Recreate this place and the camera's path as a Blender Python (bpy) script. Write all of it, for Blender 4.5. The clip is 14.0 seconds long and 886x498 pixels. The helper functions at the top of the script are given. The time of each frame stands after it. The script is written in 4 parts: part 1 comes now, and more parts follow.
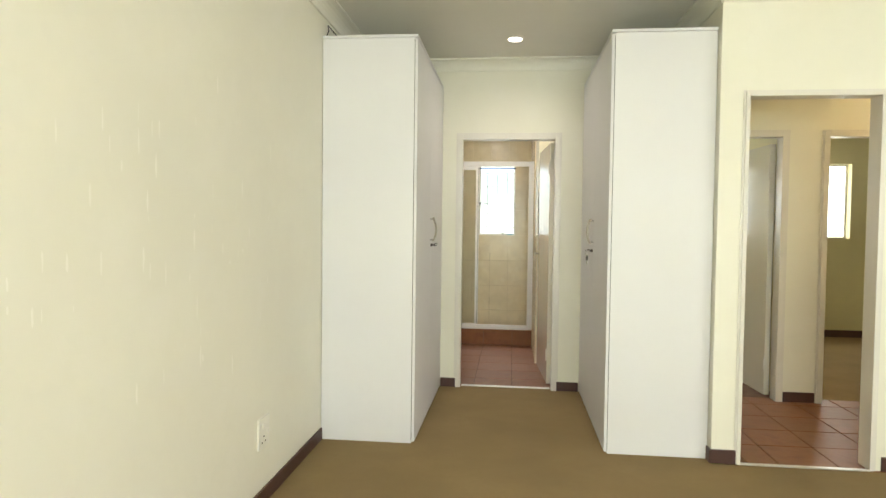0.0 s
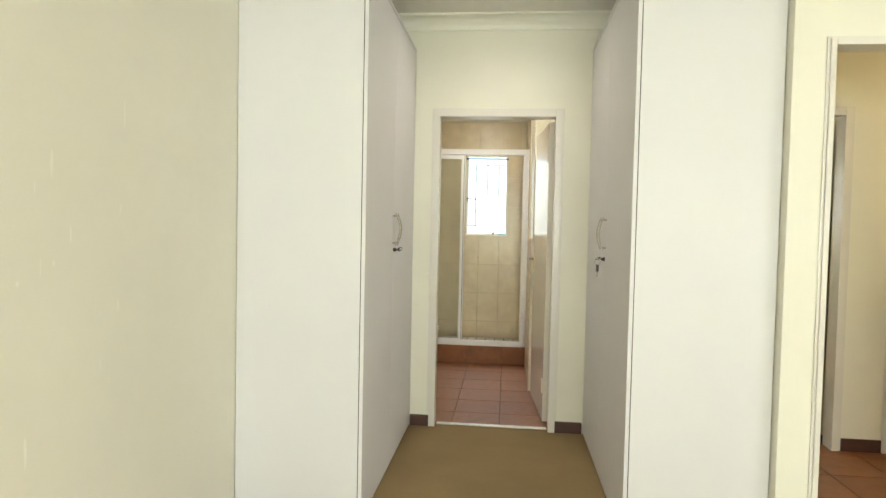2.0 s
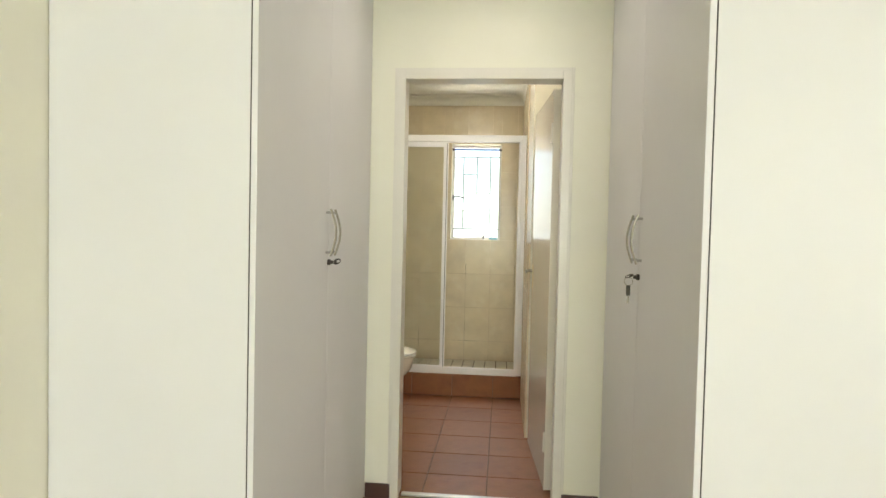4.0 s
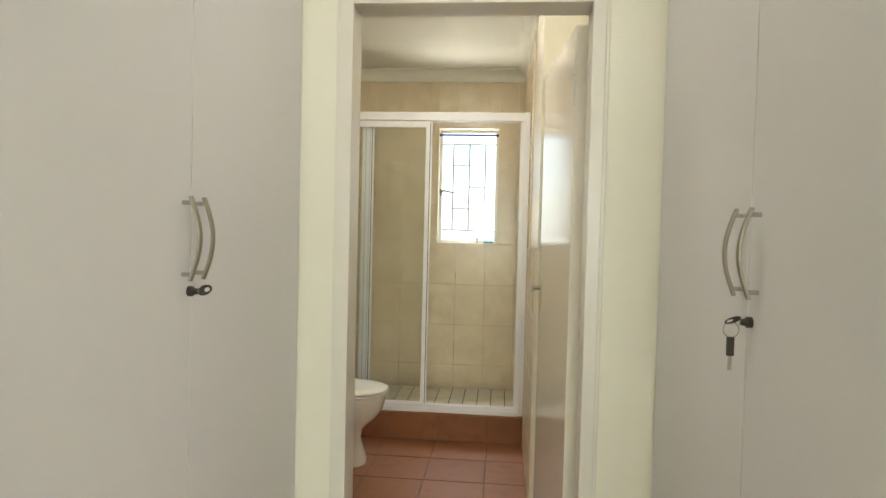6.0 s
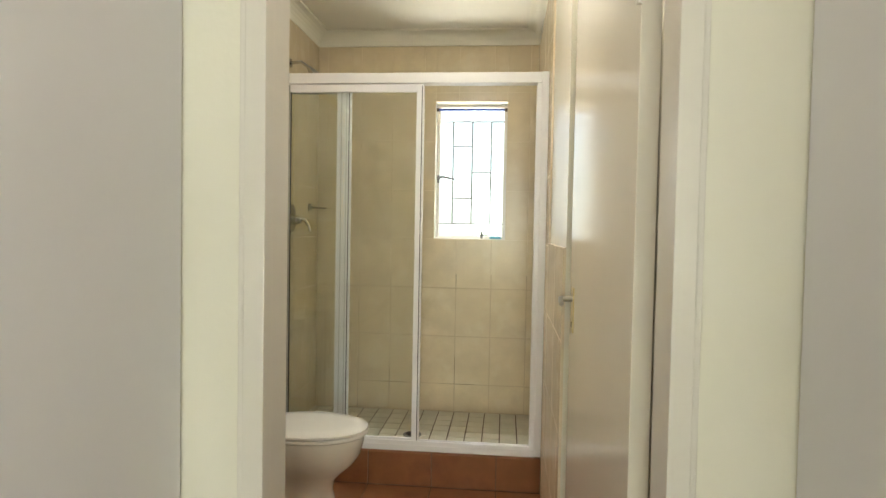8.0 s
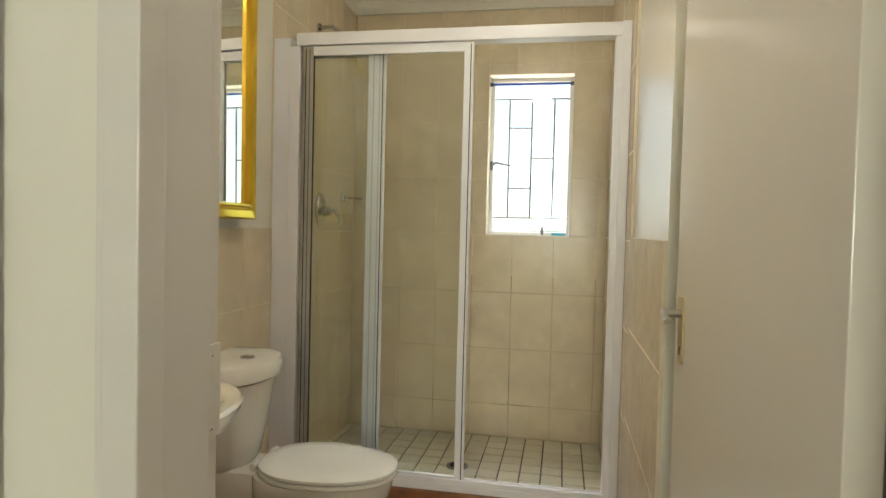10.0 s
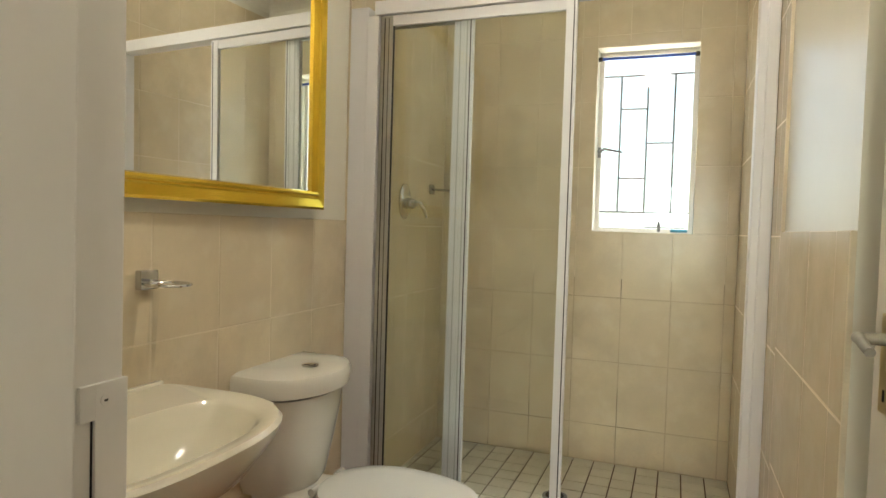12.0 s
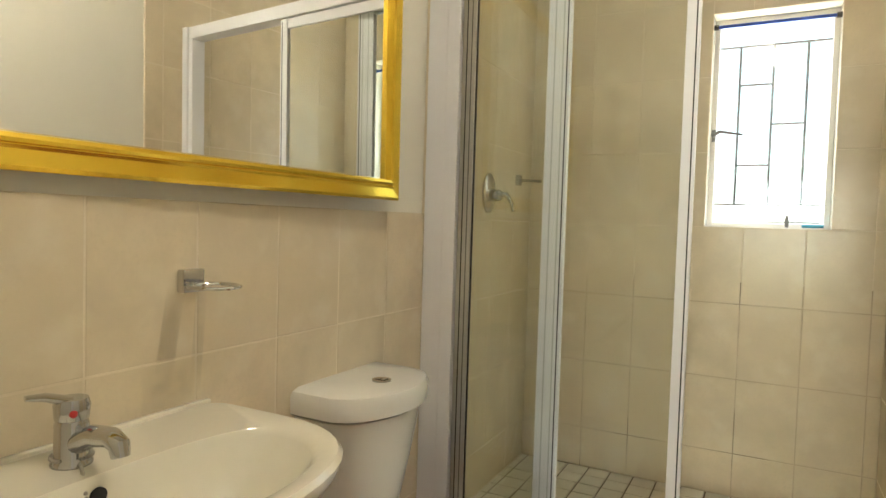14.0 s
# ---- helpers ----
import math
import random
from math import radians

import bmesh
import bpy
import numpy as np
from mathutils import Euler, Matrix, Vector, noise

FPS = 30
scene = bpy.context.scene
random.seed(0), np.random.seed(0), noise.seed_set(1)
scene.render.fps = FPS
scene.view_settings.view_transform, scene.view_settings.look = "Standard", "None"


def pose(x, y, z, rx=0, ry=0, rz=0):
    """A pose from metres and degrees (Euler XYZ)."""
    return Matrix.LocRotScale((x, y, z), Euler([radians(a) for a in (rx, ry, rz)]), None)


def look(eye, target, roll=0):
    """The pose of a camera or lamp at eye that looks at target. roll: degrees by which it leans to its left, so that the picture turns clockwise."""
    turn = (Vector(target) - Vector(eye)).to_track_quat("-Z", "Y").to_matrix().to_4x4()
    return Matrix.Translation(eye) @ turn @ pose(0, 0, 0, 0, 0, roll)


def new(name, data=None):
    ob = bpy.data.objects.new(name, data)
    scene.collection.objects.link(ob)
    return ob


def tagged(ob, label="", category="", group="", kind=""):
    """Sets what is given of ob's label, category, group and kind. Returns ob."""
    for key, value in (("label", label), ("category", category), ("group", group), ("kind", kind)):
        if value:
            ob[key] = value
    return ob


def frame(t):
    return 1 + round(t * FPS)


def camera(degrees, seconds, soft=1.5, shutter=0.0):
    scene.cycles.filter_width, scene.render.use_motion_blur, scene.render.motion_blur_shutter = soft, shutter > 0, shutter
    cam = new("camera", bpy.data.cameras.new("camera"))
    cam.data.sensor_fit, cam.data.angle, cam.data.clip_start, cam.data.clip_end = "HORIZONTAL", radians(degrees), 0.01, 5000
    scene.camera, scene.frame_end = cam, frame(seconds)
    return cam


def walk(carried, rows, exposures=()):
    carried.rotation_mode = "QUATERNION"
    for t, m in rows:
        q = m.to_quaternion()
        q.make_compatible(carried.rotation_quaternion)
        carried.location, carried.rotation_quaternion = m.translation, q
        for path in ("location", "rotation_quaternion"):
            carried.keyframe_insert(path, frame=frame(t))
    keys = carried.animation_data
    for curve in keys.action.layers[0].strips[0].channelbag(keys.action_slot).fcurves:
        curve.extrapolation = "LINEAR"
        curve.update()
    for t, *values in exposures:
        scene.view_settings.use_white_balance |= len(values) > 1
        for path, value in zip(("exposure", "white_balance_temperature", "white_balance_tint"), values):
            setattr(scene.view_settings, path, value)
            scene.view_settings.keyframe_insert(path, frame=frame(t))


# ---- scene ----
cam = camera(70.5, 14.0)
PATH = [
    (0, (0.493, -0.634, 1.331), (0.276, 1.353, 1.262), 0.7),
    (0.5, (0.503, -0.394, 1.33), (0.291, 1.594, 1.262), 0.8),
    (1, (0.507, -0.114, 1.33), (0.298, 1.874, 1.261), 0.8),
    (1.5, (0.517, 0.141, 1.347), (0.312, 2.129, 1.273), 1.0),
    (2, (0.536, 0.426, 1.344), (0.334, 2.414, 1.268), 1.2),
    (2.5, (0.558, 0.676, 1.343), (0.358, 2.665, 1.269), 1.2),
    (3, (0.566, 0.975, 1.341), (0.369, 2.964, 1.271), 1.2),
    (5.5, (0.568, 2.297, 1.338), (0.385, 4.288, 1.275), 1.4),
    (6, (0.566, 2.562, 1.347), (0.385, 4.553, 1.284), 1.4),
    (6.5, (0.562, 2.779, 1.353), (0.393, 4.771, 1.282), 1.4),
    (7, (0.551, 3.006, 1.345), (0.379, 4.997, 1.275), 1.3),
    (9.5, (0.508, 3.851, 1.271), (0.199, 5.826, 1.207), 1.2),
    (10, (0.494, 3.986, 1.265), (0.121, 5.95, 1.201), 1.4),
    (10.5, (0.489, 4.082, 1.258), (0.047, 6.032, 1.194), 1.5),
    (11, (0.485, 4.19, 1.252), (-0.045, 6.117, 1.183), 1.5),
    (11.5, (0.476, 4.267, 1.246), (-0.14, 6.168, 1.176), 1.6),
    (12, (0.465, 4.36, 1.236), (-0.233, 6.233, 1.166), 1.7),
    (12.5, (0.415, 4.454, 1.225), (-0.344, 6.303, 1.154), 1.7),
    (13, (0.376, 4.532, 1.226), (-0.445, 6.354, 1.143), 1.9),
    (13.5, (0.346, 4.59, 1.228), (-0.531, 6.385, 1.14), 1.8),
    (14, (0.318, 4.631, 1.222), (-0.607, 6.403, 1.137), 1.7),
]
EXPOSURE = [(0, -0.05), (3.0, 0.03), (5.5, -0.04), (7.0, 0.15), (9.5, -0.14), (10.5, -0.17), (11.3, -0.06), (12.0, -0.01), (13.0, 0.12), (14, 0.20)]
walk(cam, [(t, look(eye, target, roll)) for t, eye, target, roll in PATH], EXPOSURE)

# ---- light ----
world = bpy.data.worlds.new("world")
scene.world = world
world.use_nodes = True
wn = world.node_tree
sky = wn.nodes.new("ShaderNodeTexSky")
sky.sky_type, sky.sun_disc = "NISHITA", False
sky.sun_elevation, sky.sun_rotation = radians(52), radians(200)
wn.links.new(sky.outputs["Color"], wn.nodes["Background"].inputs["Color"])
wn.nodes["Background"].inputs["Strength"].default_value = 0.15
sun = new("sun", bpy.data.lights.new("sun", "SUN"))
sun.data.energy, sun.data.angle, sun.data.color = 3.5, radians(0.5), (1.0, 0.95, 0.86)
sun.matrix_world = look((0, 0, 30), (14.5, 18.5, 0))


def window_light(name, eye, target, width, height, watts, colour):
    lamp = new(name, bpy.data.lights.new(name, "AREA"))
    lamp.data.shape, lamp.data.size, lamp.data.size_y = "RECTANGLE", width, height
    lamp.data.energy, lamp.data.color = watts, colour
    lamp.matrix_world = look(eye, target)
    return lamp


# daylight of the sky and of the sunlit lawn, as lamps at the windows
window_light("bedroom_sky_light", (1.2, -3.9, 1.65), (1.2, 0.0, 0.6), 2.9, 1.5, 112, (0.90, 0.94, 1.0))
window_light("bedroom_lawn_light", (1.2, -3.9, 0.9), (1.2, 0.0, 2.4), 2.9, 0.8, 58, (0.95, 1.0, 0.42))
window_light("bedroom_east_light", (4.9, -1.0, 1.5), (0.0, -0.2, 1.0), 2.6, 1.5, 108, (0.98, 0.97, 0.92))
window_light("bathroom_window_light", (0.295, 7.92, 1.70), (0.295, 5.0, 1.70), 0.70, 1.15, 3.5, (0.92, 0.97, 1.0))
# two unseen fill lamps, added above and below the window to brighten the bathroom
window_light("bathroom_sky_fill", (0.3, 8.75, 3.15), (0.15, 6.9, 0.9), 1.6, 1.0, 172, (0.88, 0.94, 1.0))
window_light("bathroom_ground_fill", (0.3, 8.75, 0.25), (0.15, 6.9, 2.3), 1.6, 1.0, 125, (1.0, 0.93, 0.78))
window_light("spare_room_sky_light", (4.2, 8.0, 1.72), (4.2, 5.0, 1.72), 1.25, 1.05, 32, (1.0, 0.97, 0.88))
window_light("side_room_sky_light", (1.65, 7.90, 1.72), (1.65, 5.0, 1.72), 1.0, 1.05, 22, (0.95, 0.97, 1.0))


# ---- materials ----
def material(name, colour, rough=0.5, metal=0.0, noise_scale=0.0, vary=0.08, bump=0.0, bump_scale=200.0,
             coat=0.0, stain=None, stain_scale=2.0, stain_amount=0.4, per_piece=0.0, spec=0.5, rough_vary=0.03):
    """Principled surface: base colour varied at a coarse and a fine scale, an optional stain, fine relief."""
    m = bpy.data.materials.new(name)
    m.use_nodes = True
    n, l = m.node_tree.nodes, m.node_tree.links
    b = n["Principled BSDF"]
    b.inputs["Roughness"].default_value, b.inputs["Metallic"].default_value = rough, metal
    b.inputs["Coat Weight"].default_value = coat
    b.inputs["Coat Roughness"].default_value = 0.08
    b.inputs["Specular IOR Level"].default_value = spec
    geo = n.new("ShaderNodeNewGeometry")

    def cloud(scale, detail=4.0):
        t = n.new("ShaderNodeTexNoise")
        t.inputs["Scale"].default_value, t.inputs["Detail"].default_value = scale, detail
        l.new(geo.outputs["Position"], t.inputs["Vector"])
        return t.outputs["Fac"]

    def mix(fac, a, bb):
        x = n.new("ShaderNodeMix")
        x.data_type = "RGBA"
        l.new(fac, x.inputs["Factor"])
        for sock, v in ((x.inputs["A"], a), (x.inputs["B"], bb)):
            if isinstance(v, tuple):
                sock.default_value = (*v, 1)
            else:
                l.new(v, sock)
        return x.outputs["Result"]

    def ramp(fac, lo, hi, top=1.0):
        r = n.new("ShaderNodeMapRange")
        r.inputs["From Min"].default_value, r.inputs["From Max"].default_value = lo, hi
        r.inputs["To Max"].default_value = top
        l.new(fac, r.inputs["Value"])
        return r.outputs["Result"]

    out = None
    if noise_scale:
        dark, light = tuple(c * (1 - vary) for c in colour), tuple(min(1, c * (1 + vary)) for c in colour)
        out = mix(ramp(cloud(noise_scale), 0.3, 0.7), dark, light)
        fine = tuple(c * (1 - vary * 0.8) for c in colour)
        out = mix(ramp(cloud(noise_scale * 14, 2.0), 0.5, 0.8, 0.5), out, fine)
    if per_piece:
        info = n.new("ShaderNodeObjectInfo")
        shade = tuple(c * (1 - per_piece) for c in colour)
        out = mix(ramp(info.outputs["Random"], 0, 1, 0.7), out or colour, shade)
    if stain:
        out = mix(ramp(cloud(stain_scale, 6.0), 0.52, 0.72, stain_amount), out or colour, stain)
    if out:
        l.new(out, b.inputs["Base Color"])
        l.new(ramp(cloud(max(noise_scale, 3) * 3), 0.2, 0.8), (rr := n.new("ShaderNodeMapRange")).inputs["Value"])
        rr.inputs["To Min"].default_value, rr.inputs["To Max"].default_value = max(0.02, rough - rough_vary), min(1, rough + rough_vary)
        l.new(rr.outputs["Result"], b.inputs["Roughness"])
    else:
        b.inputs["Base Color"].default_value = (*colour, 1)
    if bump:
        bn = n.new("ShaderNodeBump")
        bn.inputs["Strength"].default_value, bn.inputs["Distance"].default_value = bump, 0.002
        l.new(cloud(bump_scale, 3.0), bn.inputs["Height"])
        l.new(bn.outputs["Normal"], b.inputs["Normal"])
    return m


WALL = material("cream_wall_paint", (0.81, 0.79, 0.685), 0.5, 0, 1.3, 0.025, 0.25, 60, stain=(0.85, 0.83, 0.74), stain_scale=4, stain_amount=0.35)
BATH_WALL = material("off_white_bathroom_paint", (0.80, 0.77, 0.66), 0.26, 0, 1.5, 0.03, 0.0, 50, spec=0.45, rough_vary=0.0)
ROOM_WALL = material("ochre_cream_wall_paint", (0.74, 0.68, 0.42), 0.5, 0, 1.3, 0.04, 0.25, 60)
CEILING = material("white_ceiling_board", (0.78, 0.77, 0.70), 0.6, 0, 1.2, 0.025, 0.1, 80)
CORNICE = material("white_cove_plaster", (0.80, 0.79, 0.70), 0.5, 0, 3, 0.03)
CARPET = material("brown_loop_carpet", (0.30, 0.215, 0.11), 0.95, 0, 2.2, 0.08, 1.0, 420, stain=(0.25, 0.18, 0.095), stain_scale=1.6, stain_amount=0.5, spec=0.1)
SKIRT = material("dark_brown_skirting", (0.075, 0.035, 0.028), 0.4, 0, 9, 0.2, 0.2, 60)
MELAMINE = material("off_white_melamine", (0.735, 0.73, 0.75), 0.42, 0, 2.0, 0.015, 0.06, 300)
ENAMEL = material("cream_frame_enamel", (0.74, 0.71, 0.65), 0.3, 0, 4, 0.03, 0.1, 40)
LEAF = material("cream_gloss_door_paint", (0.80, 0.765, 0.68), 0.13, 0, 1.2, 0.015, 0.0, 120, spec=0.6, rough_vary=0.0)
WALL_TILE = material("beige_glazed_wall_tile", (0.71, 0.605, 0.425), 0.24, 0, 7, 0.10, 0.06, 30, stain=(0.76, 0.68, 0.52), stain_scale=9, stain_amount=0.6, per_piece=0.035)
TERRACOTTA = material("terracotta_floor_tile", (0.28, 0.112, 0.047), 0.38, 0, 7, 0.22, 0.3, 60, stain=(0.17, 0.06, 0.03), stain_scale=7, stain_amount=0.75, per_piece=0.22, spec=0.28)
SHOWER_TILE = material("off_white_mosaic_tile", (0.64, 0.60, 0.48), 0.35, 0, 8, 0.06, 0.1, 60, per_piece=0.1)
GROUT = material("pale_wall_grout", (0.57, 0.465, 0.32), 0.85, 0, 8, 0.12, 0.4, 200, stain=(0.09, 0.06, 0.035), stain_scale=4.0, stain_amount=0.95)
GROUT_PALE = material("pale_clean_grout", (0.74, 0.645, 0.48), 0.8, 0, 8, 0.08, 0.4, 200, stain=(0.60, 0.47, 0.30), stain_scale=3.0, stain_amount=0.4)
GROUT_DARK = material("dirty_floor_grout", (0.13, 0.09, 0.055), 0.9, 0, 14, 0.25, 0.4, 200)
GROUT_FLOOR = material("brown_floor_grout", (0.19, 0.11, 0.07), 0.9, 0, 10, 0.2, 0.4, 200)
CHROME = material("chrome", (0.56, 0.56, 0.56), 0.08, 1.0)
NICKEL = material("brushed_nickel", (0.40, 0.375, 0.32), 0.5, 1.0, 20, 0.08)
BRASS = material("worn_brass", (0.55, 0.46, 0.26), 0.3, 1.0, 25, 0.15)
BLACK = material("dark_plastic_and_gap_shade", (0.035, 0.028, 0.025), 0.35, 0, 20, 0.15)
# near-black colour for the shade inside holes and slots, laid on uncut surfaces
HOLE = material("painted_recess_shade", (0.01, 0.009, 0.008), 0.8)
GOLD = material("polished_gold_leaf", (0.86, 0.58, 0.07), 0.16, 1.0, 4, 0.06, 0.05, 15)
MIRROR = material("mirror_silver", (0.90, 0.90, 0.87), 0.01, 1.0)
ALU = material("white_powder_coat", (0.80, 0.79, 0.80), 0.3, 0, 6, 0.02)
ALU_GREY = material("satin_aluminium", (0.55, 0.55, 0.53), 0.35, 0.8, 20, 0.05)
RUBBER = material("black_rubber_seal", (0.03, 0.03, 0.03), 0.6)
CHINA = material("white_vitreous_china", (0.80, 0.78, 0.71), 0.12, 0, 3, 0.015, coat=0.6)
IVORY = material("ivory_vitreous_china", (0.80, 0.755, 0.62), 0.13, 0, 3, 0.02, coat=0.6)
SEAT = material("white_seat_plastic", (0.82, 0.81, 0.75), 0.2, 0, 4, 0.015, coat=0.3)
PLASTIC = material("white_plastic", (0.82, 0.80, 0.72), 0.3, 0, 12, 0.03)
BLUE = material("blue_plastic", (0.02, 0.08, 0.45), 0.35, 0, 20, 0.1)
TURQUOISE = material("turquoise_soap", (0.05, 0.35, 0.50), 0.4, 0, 20, 0.1)
RED = material("red_dot", (0.5, 0.02, 0.02), 0.35)
STEEL_BAR = material("grey_painted_steel", (0.17, 0.17, 0.165), 0.5, 0, 30, 0.15)
THRESH = material("aluminium_threshold", (0.75, 0.73, 0.68), 0.3, 0.9, 20, 0.1)
GRASS = material("dry_lawn", (0.13, 0.16, 0.05), 0.95, 0, 1.5, 0.3, 0.5, 40)

GLASS = bpy.data.materials.new("clear_glass")
GLASS.use_nodes = True
gp = GLASS.node_tree.nodes["Principled BSDF"]
gp.inputs["Base Color"].default_value = (0.93, 0.965, 0.93, 1)
gp.inputs["Transmission Weight"].default_value, gp.inputs["Roughness"].default_value, gp.inputs["IOR"].default_value = 1.0, 0.0, 1.45
LAMP_GLOW = bpy.data.materials.new("lit_downlight")
LAMP_GLOW.use_nodes = True
le = LAMP_GLOW.node_tree.nodes["Principled BSDF"]
le.inputs["Emission Color"].default_value, le.inputs["Emission Strength"].default_value = (1.0, 0.93, 0.8, 1), 14.0

WARM_GLOW = bpy.data.materials.new("lit_globe")
WARM_GLOW.use_nodes = True
we = WARM_GLOW.node_tree.nodes["Principled BSDF"]
we.inputs["Emission Color"].default_value, we.inputs["Emission Strength"].default_value = (1.0, 0.75, 0.4, 1), 48.0

BATH_GLOW = bpy.data.materials.new("assumed_bathroom_globe")
BATH_GLOW.use_nodes = True
be = BATH_GLOW.node_tree.nodes["Principled BSDF"]
be.inputs["Emission Color"].default_value, be.inputs["Emission Strength"].default_value = (1.0, 0.92, 0.80, 1), 60.0

# ---- builders ----
ORIGIN = {}


def thing(name, x, y, z, label, category, group="", kind=""):
    ob = new(name)
    ob.empty_display_size = 0.1
    ob.location = (x, y, z)
    ORIGIN[ob] = Vector((x, y, z))
    return tagged(ob, label, category, group, kind)


def part(name, bm, mat, parent=None, label="", smooth=False):
    """One mesh out of a bmesh in world coordinates, under its thing or part."""
    o = ORIGIN.get(parent, Vector())
    bmesh.ops.translate(bm, verts=bm.verts, vec=-o)
    me = bpy.data.meshes.new(name)
    bm.normal_update()
    bm.to_mesh(me)
    bm.free()
    me.materials.append(mat)
    if smooth:
        me.shade_smooth()
        me.set_sharp_from_angle(angle=radians(40))
    ob = new(name, me)
    if parent:
        ob.parent = parent
    ORIGIN[ob] = o
    return tagged(ob, label) if label else ob


def structure(name, bm, mat, label, category, smooth=False):
    return tagged(part(name, bm, mat, None, "", smooth), label, category, "", "structure")


def add_box(bm, x0, x1, y0, y1, z0, z1, bevel=0.0):
    v = bmesh.ops.create_cube(bm, size=1.0)["verts"]
    bmesh.ops.scale(bm, vec=(x1 - x0, y1 - y0, z1 - z0), verts=v)
    bmesh.ops.translate(bm, vec=((x0 + x1) / 2, (y0 + y1) / 2, (z0 + z1) / 2), verts=v)
    if bevel:
        edges = {e for w in v for e in w.link_edges}
        bmesh.ops.bevel(bm, geom=list(edges), offset=bevel, segments=2, affect="EDGES", profile=0.6)
    return bm


def boxes(*rows, bevel=0.0):
    bm = bmesh.new()
    for r in rows:
        add_box(bm, *r, bevel=bevel)
    return bm


def add_tube(bm, points, radius, sides=10, flat=1.0, caps=True):
    """A round (or flattened) bar along points."""
    pts = [Vector(p) for p in points]
    rings = []
    flat_y = all(abs((q - p).normalized().y) < 0.9 for p, q in zip(pts, pts[1:])) and any(abs((q - p).normalized().z) > 0.05 for p, q in zip(pts, pts[1:]))
    for i, p in enumerate(pts):
        d = (pts[min(i + 1, len(pts) - 1)] - pts[max(i - 1, 0)]).normalized()
        up = Vector((0, 1, 0)) if flat_y else Vector((0, 0, 1))
        a = d.cross(up).normalized()
        b = a.cross(d).normalized()
        r = radius[i] if isinstance(radius, (list, tuple)) else radius
        rings.append([bm.verts.new(p + a * r * math.cos(k * math.tau / sides) + b * r * flat * math.sin(k * math.tau / sides)) for k in range(sides)])
    for r0, r1 in zip(rings, rings[1:]):
        for k in range(sides):
            bm.faces.new((r0[k], r0[(k + 1) % sides], r1[(k + 1) % sides], r1[k]))
    if caps:
        bm.faces.new(rings[0][::-1])
        bm.faces.new(rings[-1])
    bmesh.ops.recalc_face_normals(bm, faces=bm.faces)
    return bm


def tube(points, radius, sides=10, flat=1.0):
    return add_tube(bmesh.new(), points, radius, sides, flat)


def disc(x, y, z, axis, radius, depth, sides=24):
    a = {"x": (1, 0, 0), "y": (0, 1, 0), "z": (0, 0, 1)}[axis]
    p = Vector((x, y, z))
    return tube([p, p + Vector(a) * depth * 0.85, p + Vector(a) * depth], [radius, radius, radius * 0.9], sides)


def loft(rings, cap_first=True, cap_last=True):
    """A closed skin through rings with equal numbers of points."""
    bm = bmesh.new()
    vs = [[bm.verts.new(p) for p in r] for r in rings]
    n = len(vs[0])
    for a, b in zip(vs, vs[1:]):
        for k in range(n):
            bm.faces.new((a[k], a[(k + 1) % n], b[(k + 1) % n], b[k]))
    if cap_first:
        bm.faces.new(vs[0][::-1])
    if cap_last:
        bm.faces.new(vs[-1])
    bmesh.ops.recalc_face_normals(bm, faces=bm.faces)
    return bm


def cove(bm, a, b, inward, z_top, size=0.09):
    """A coved cornice from a to b along the wall; inward: unit vector into the room."""
    a, b, n = Vector((*a, 0)), Vector((*b, 0)), Vector((*inward, 0))
    prof = [(0.0, -size), (0.012, -size), (0.012, -size + 0.012)]
    prof += [(0.012 + (size - 0.024) * (1 - math.cos(t)), -size + 0.012 + (size - 0.024) * math.sin(t)) for t in [radians(x) for x in (18, 36, 54, 72, 90)]]
    prof += [(size, -0.012), (size, 0.0), (0.0, 0.0)]
    ends = [[bm.verts.new(p + n * u + Vector((0, 0, z_top + w))) for u, w in prof] for p in (a, b)]
    k = len(prof)
    for i in range(k):
        bm.faces.new((ends[0][i], ends[0][(i + 1) % k], ends[1][(i + 1) % k], ends[1][i]))
    bm.faces.new(ends[0][::-1])
    bm.faces.new(ends[1])
    bmesh.ops.recalc_face_normals(bm, faces=bm.faces)


TILE_MESHES = {}


def tile_mesh(w, h, thick, mat):
    key = (round(w, 3), round(h, 3), thick, mat.name)
    if key not in TILE_MESHES:
        c = min(0.002, thick * 0.5)
        pts = []
        for inset, z in ((0, 0), (0, thick - c), (c, thick)):
            x, y = w / 2 - inset, h / 2 - inset
            pts += [(-x, -y, z), (x, -y, z), (x, y, z), (-x, y, z)]
        faces = [(8, 9, 10, 11)]
        for s in (0, 4):
            faces += [(s + i, s + (i + 1) % 4, s + 4 + (i + 1) % 4, s + 4 + i) for i in range(4)]
        me = bpy.data.meshes.new("tile")
        me.from_pydata(pts, [], faces)
        me.materials.append(mat)
        TILE_MESHES[key] = me
    return TILE_MESHES[key]


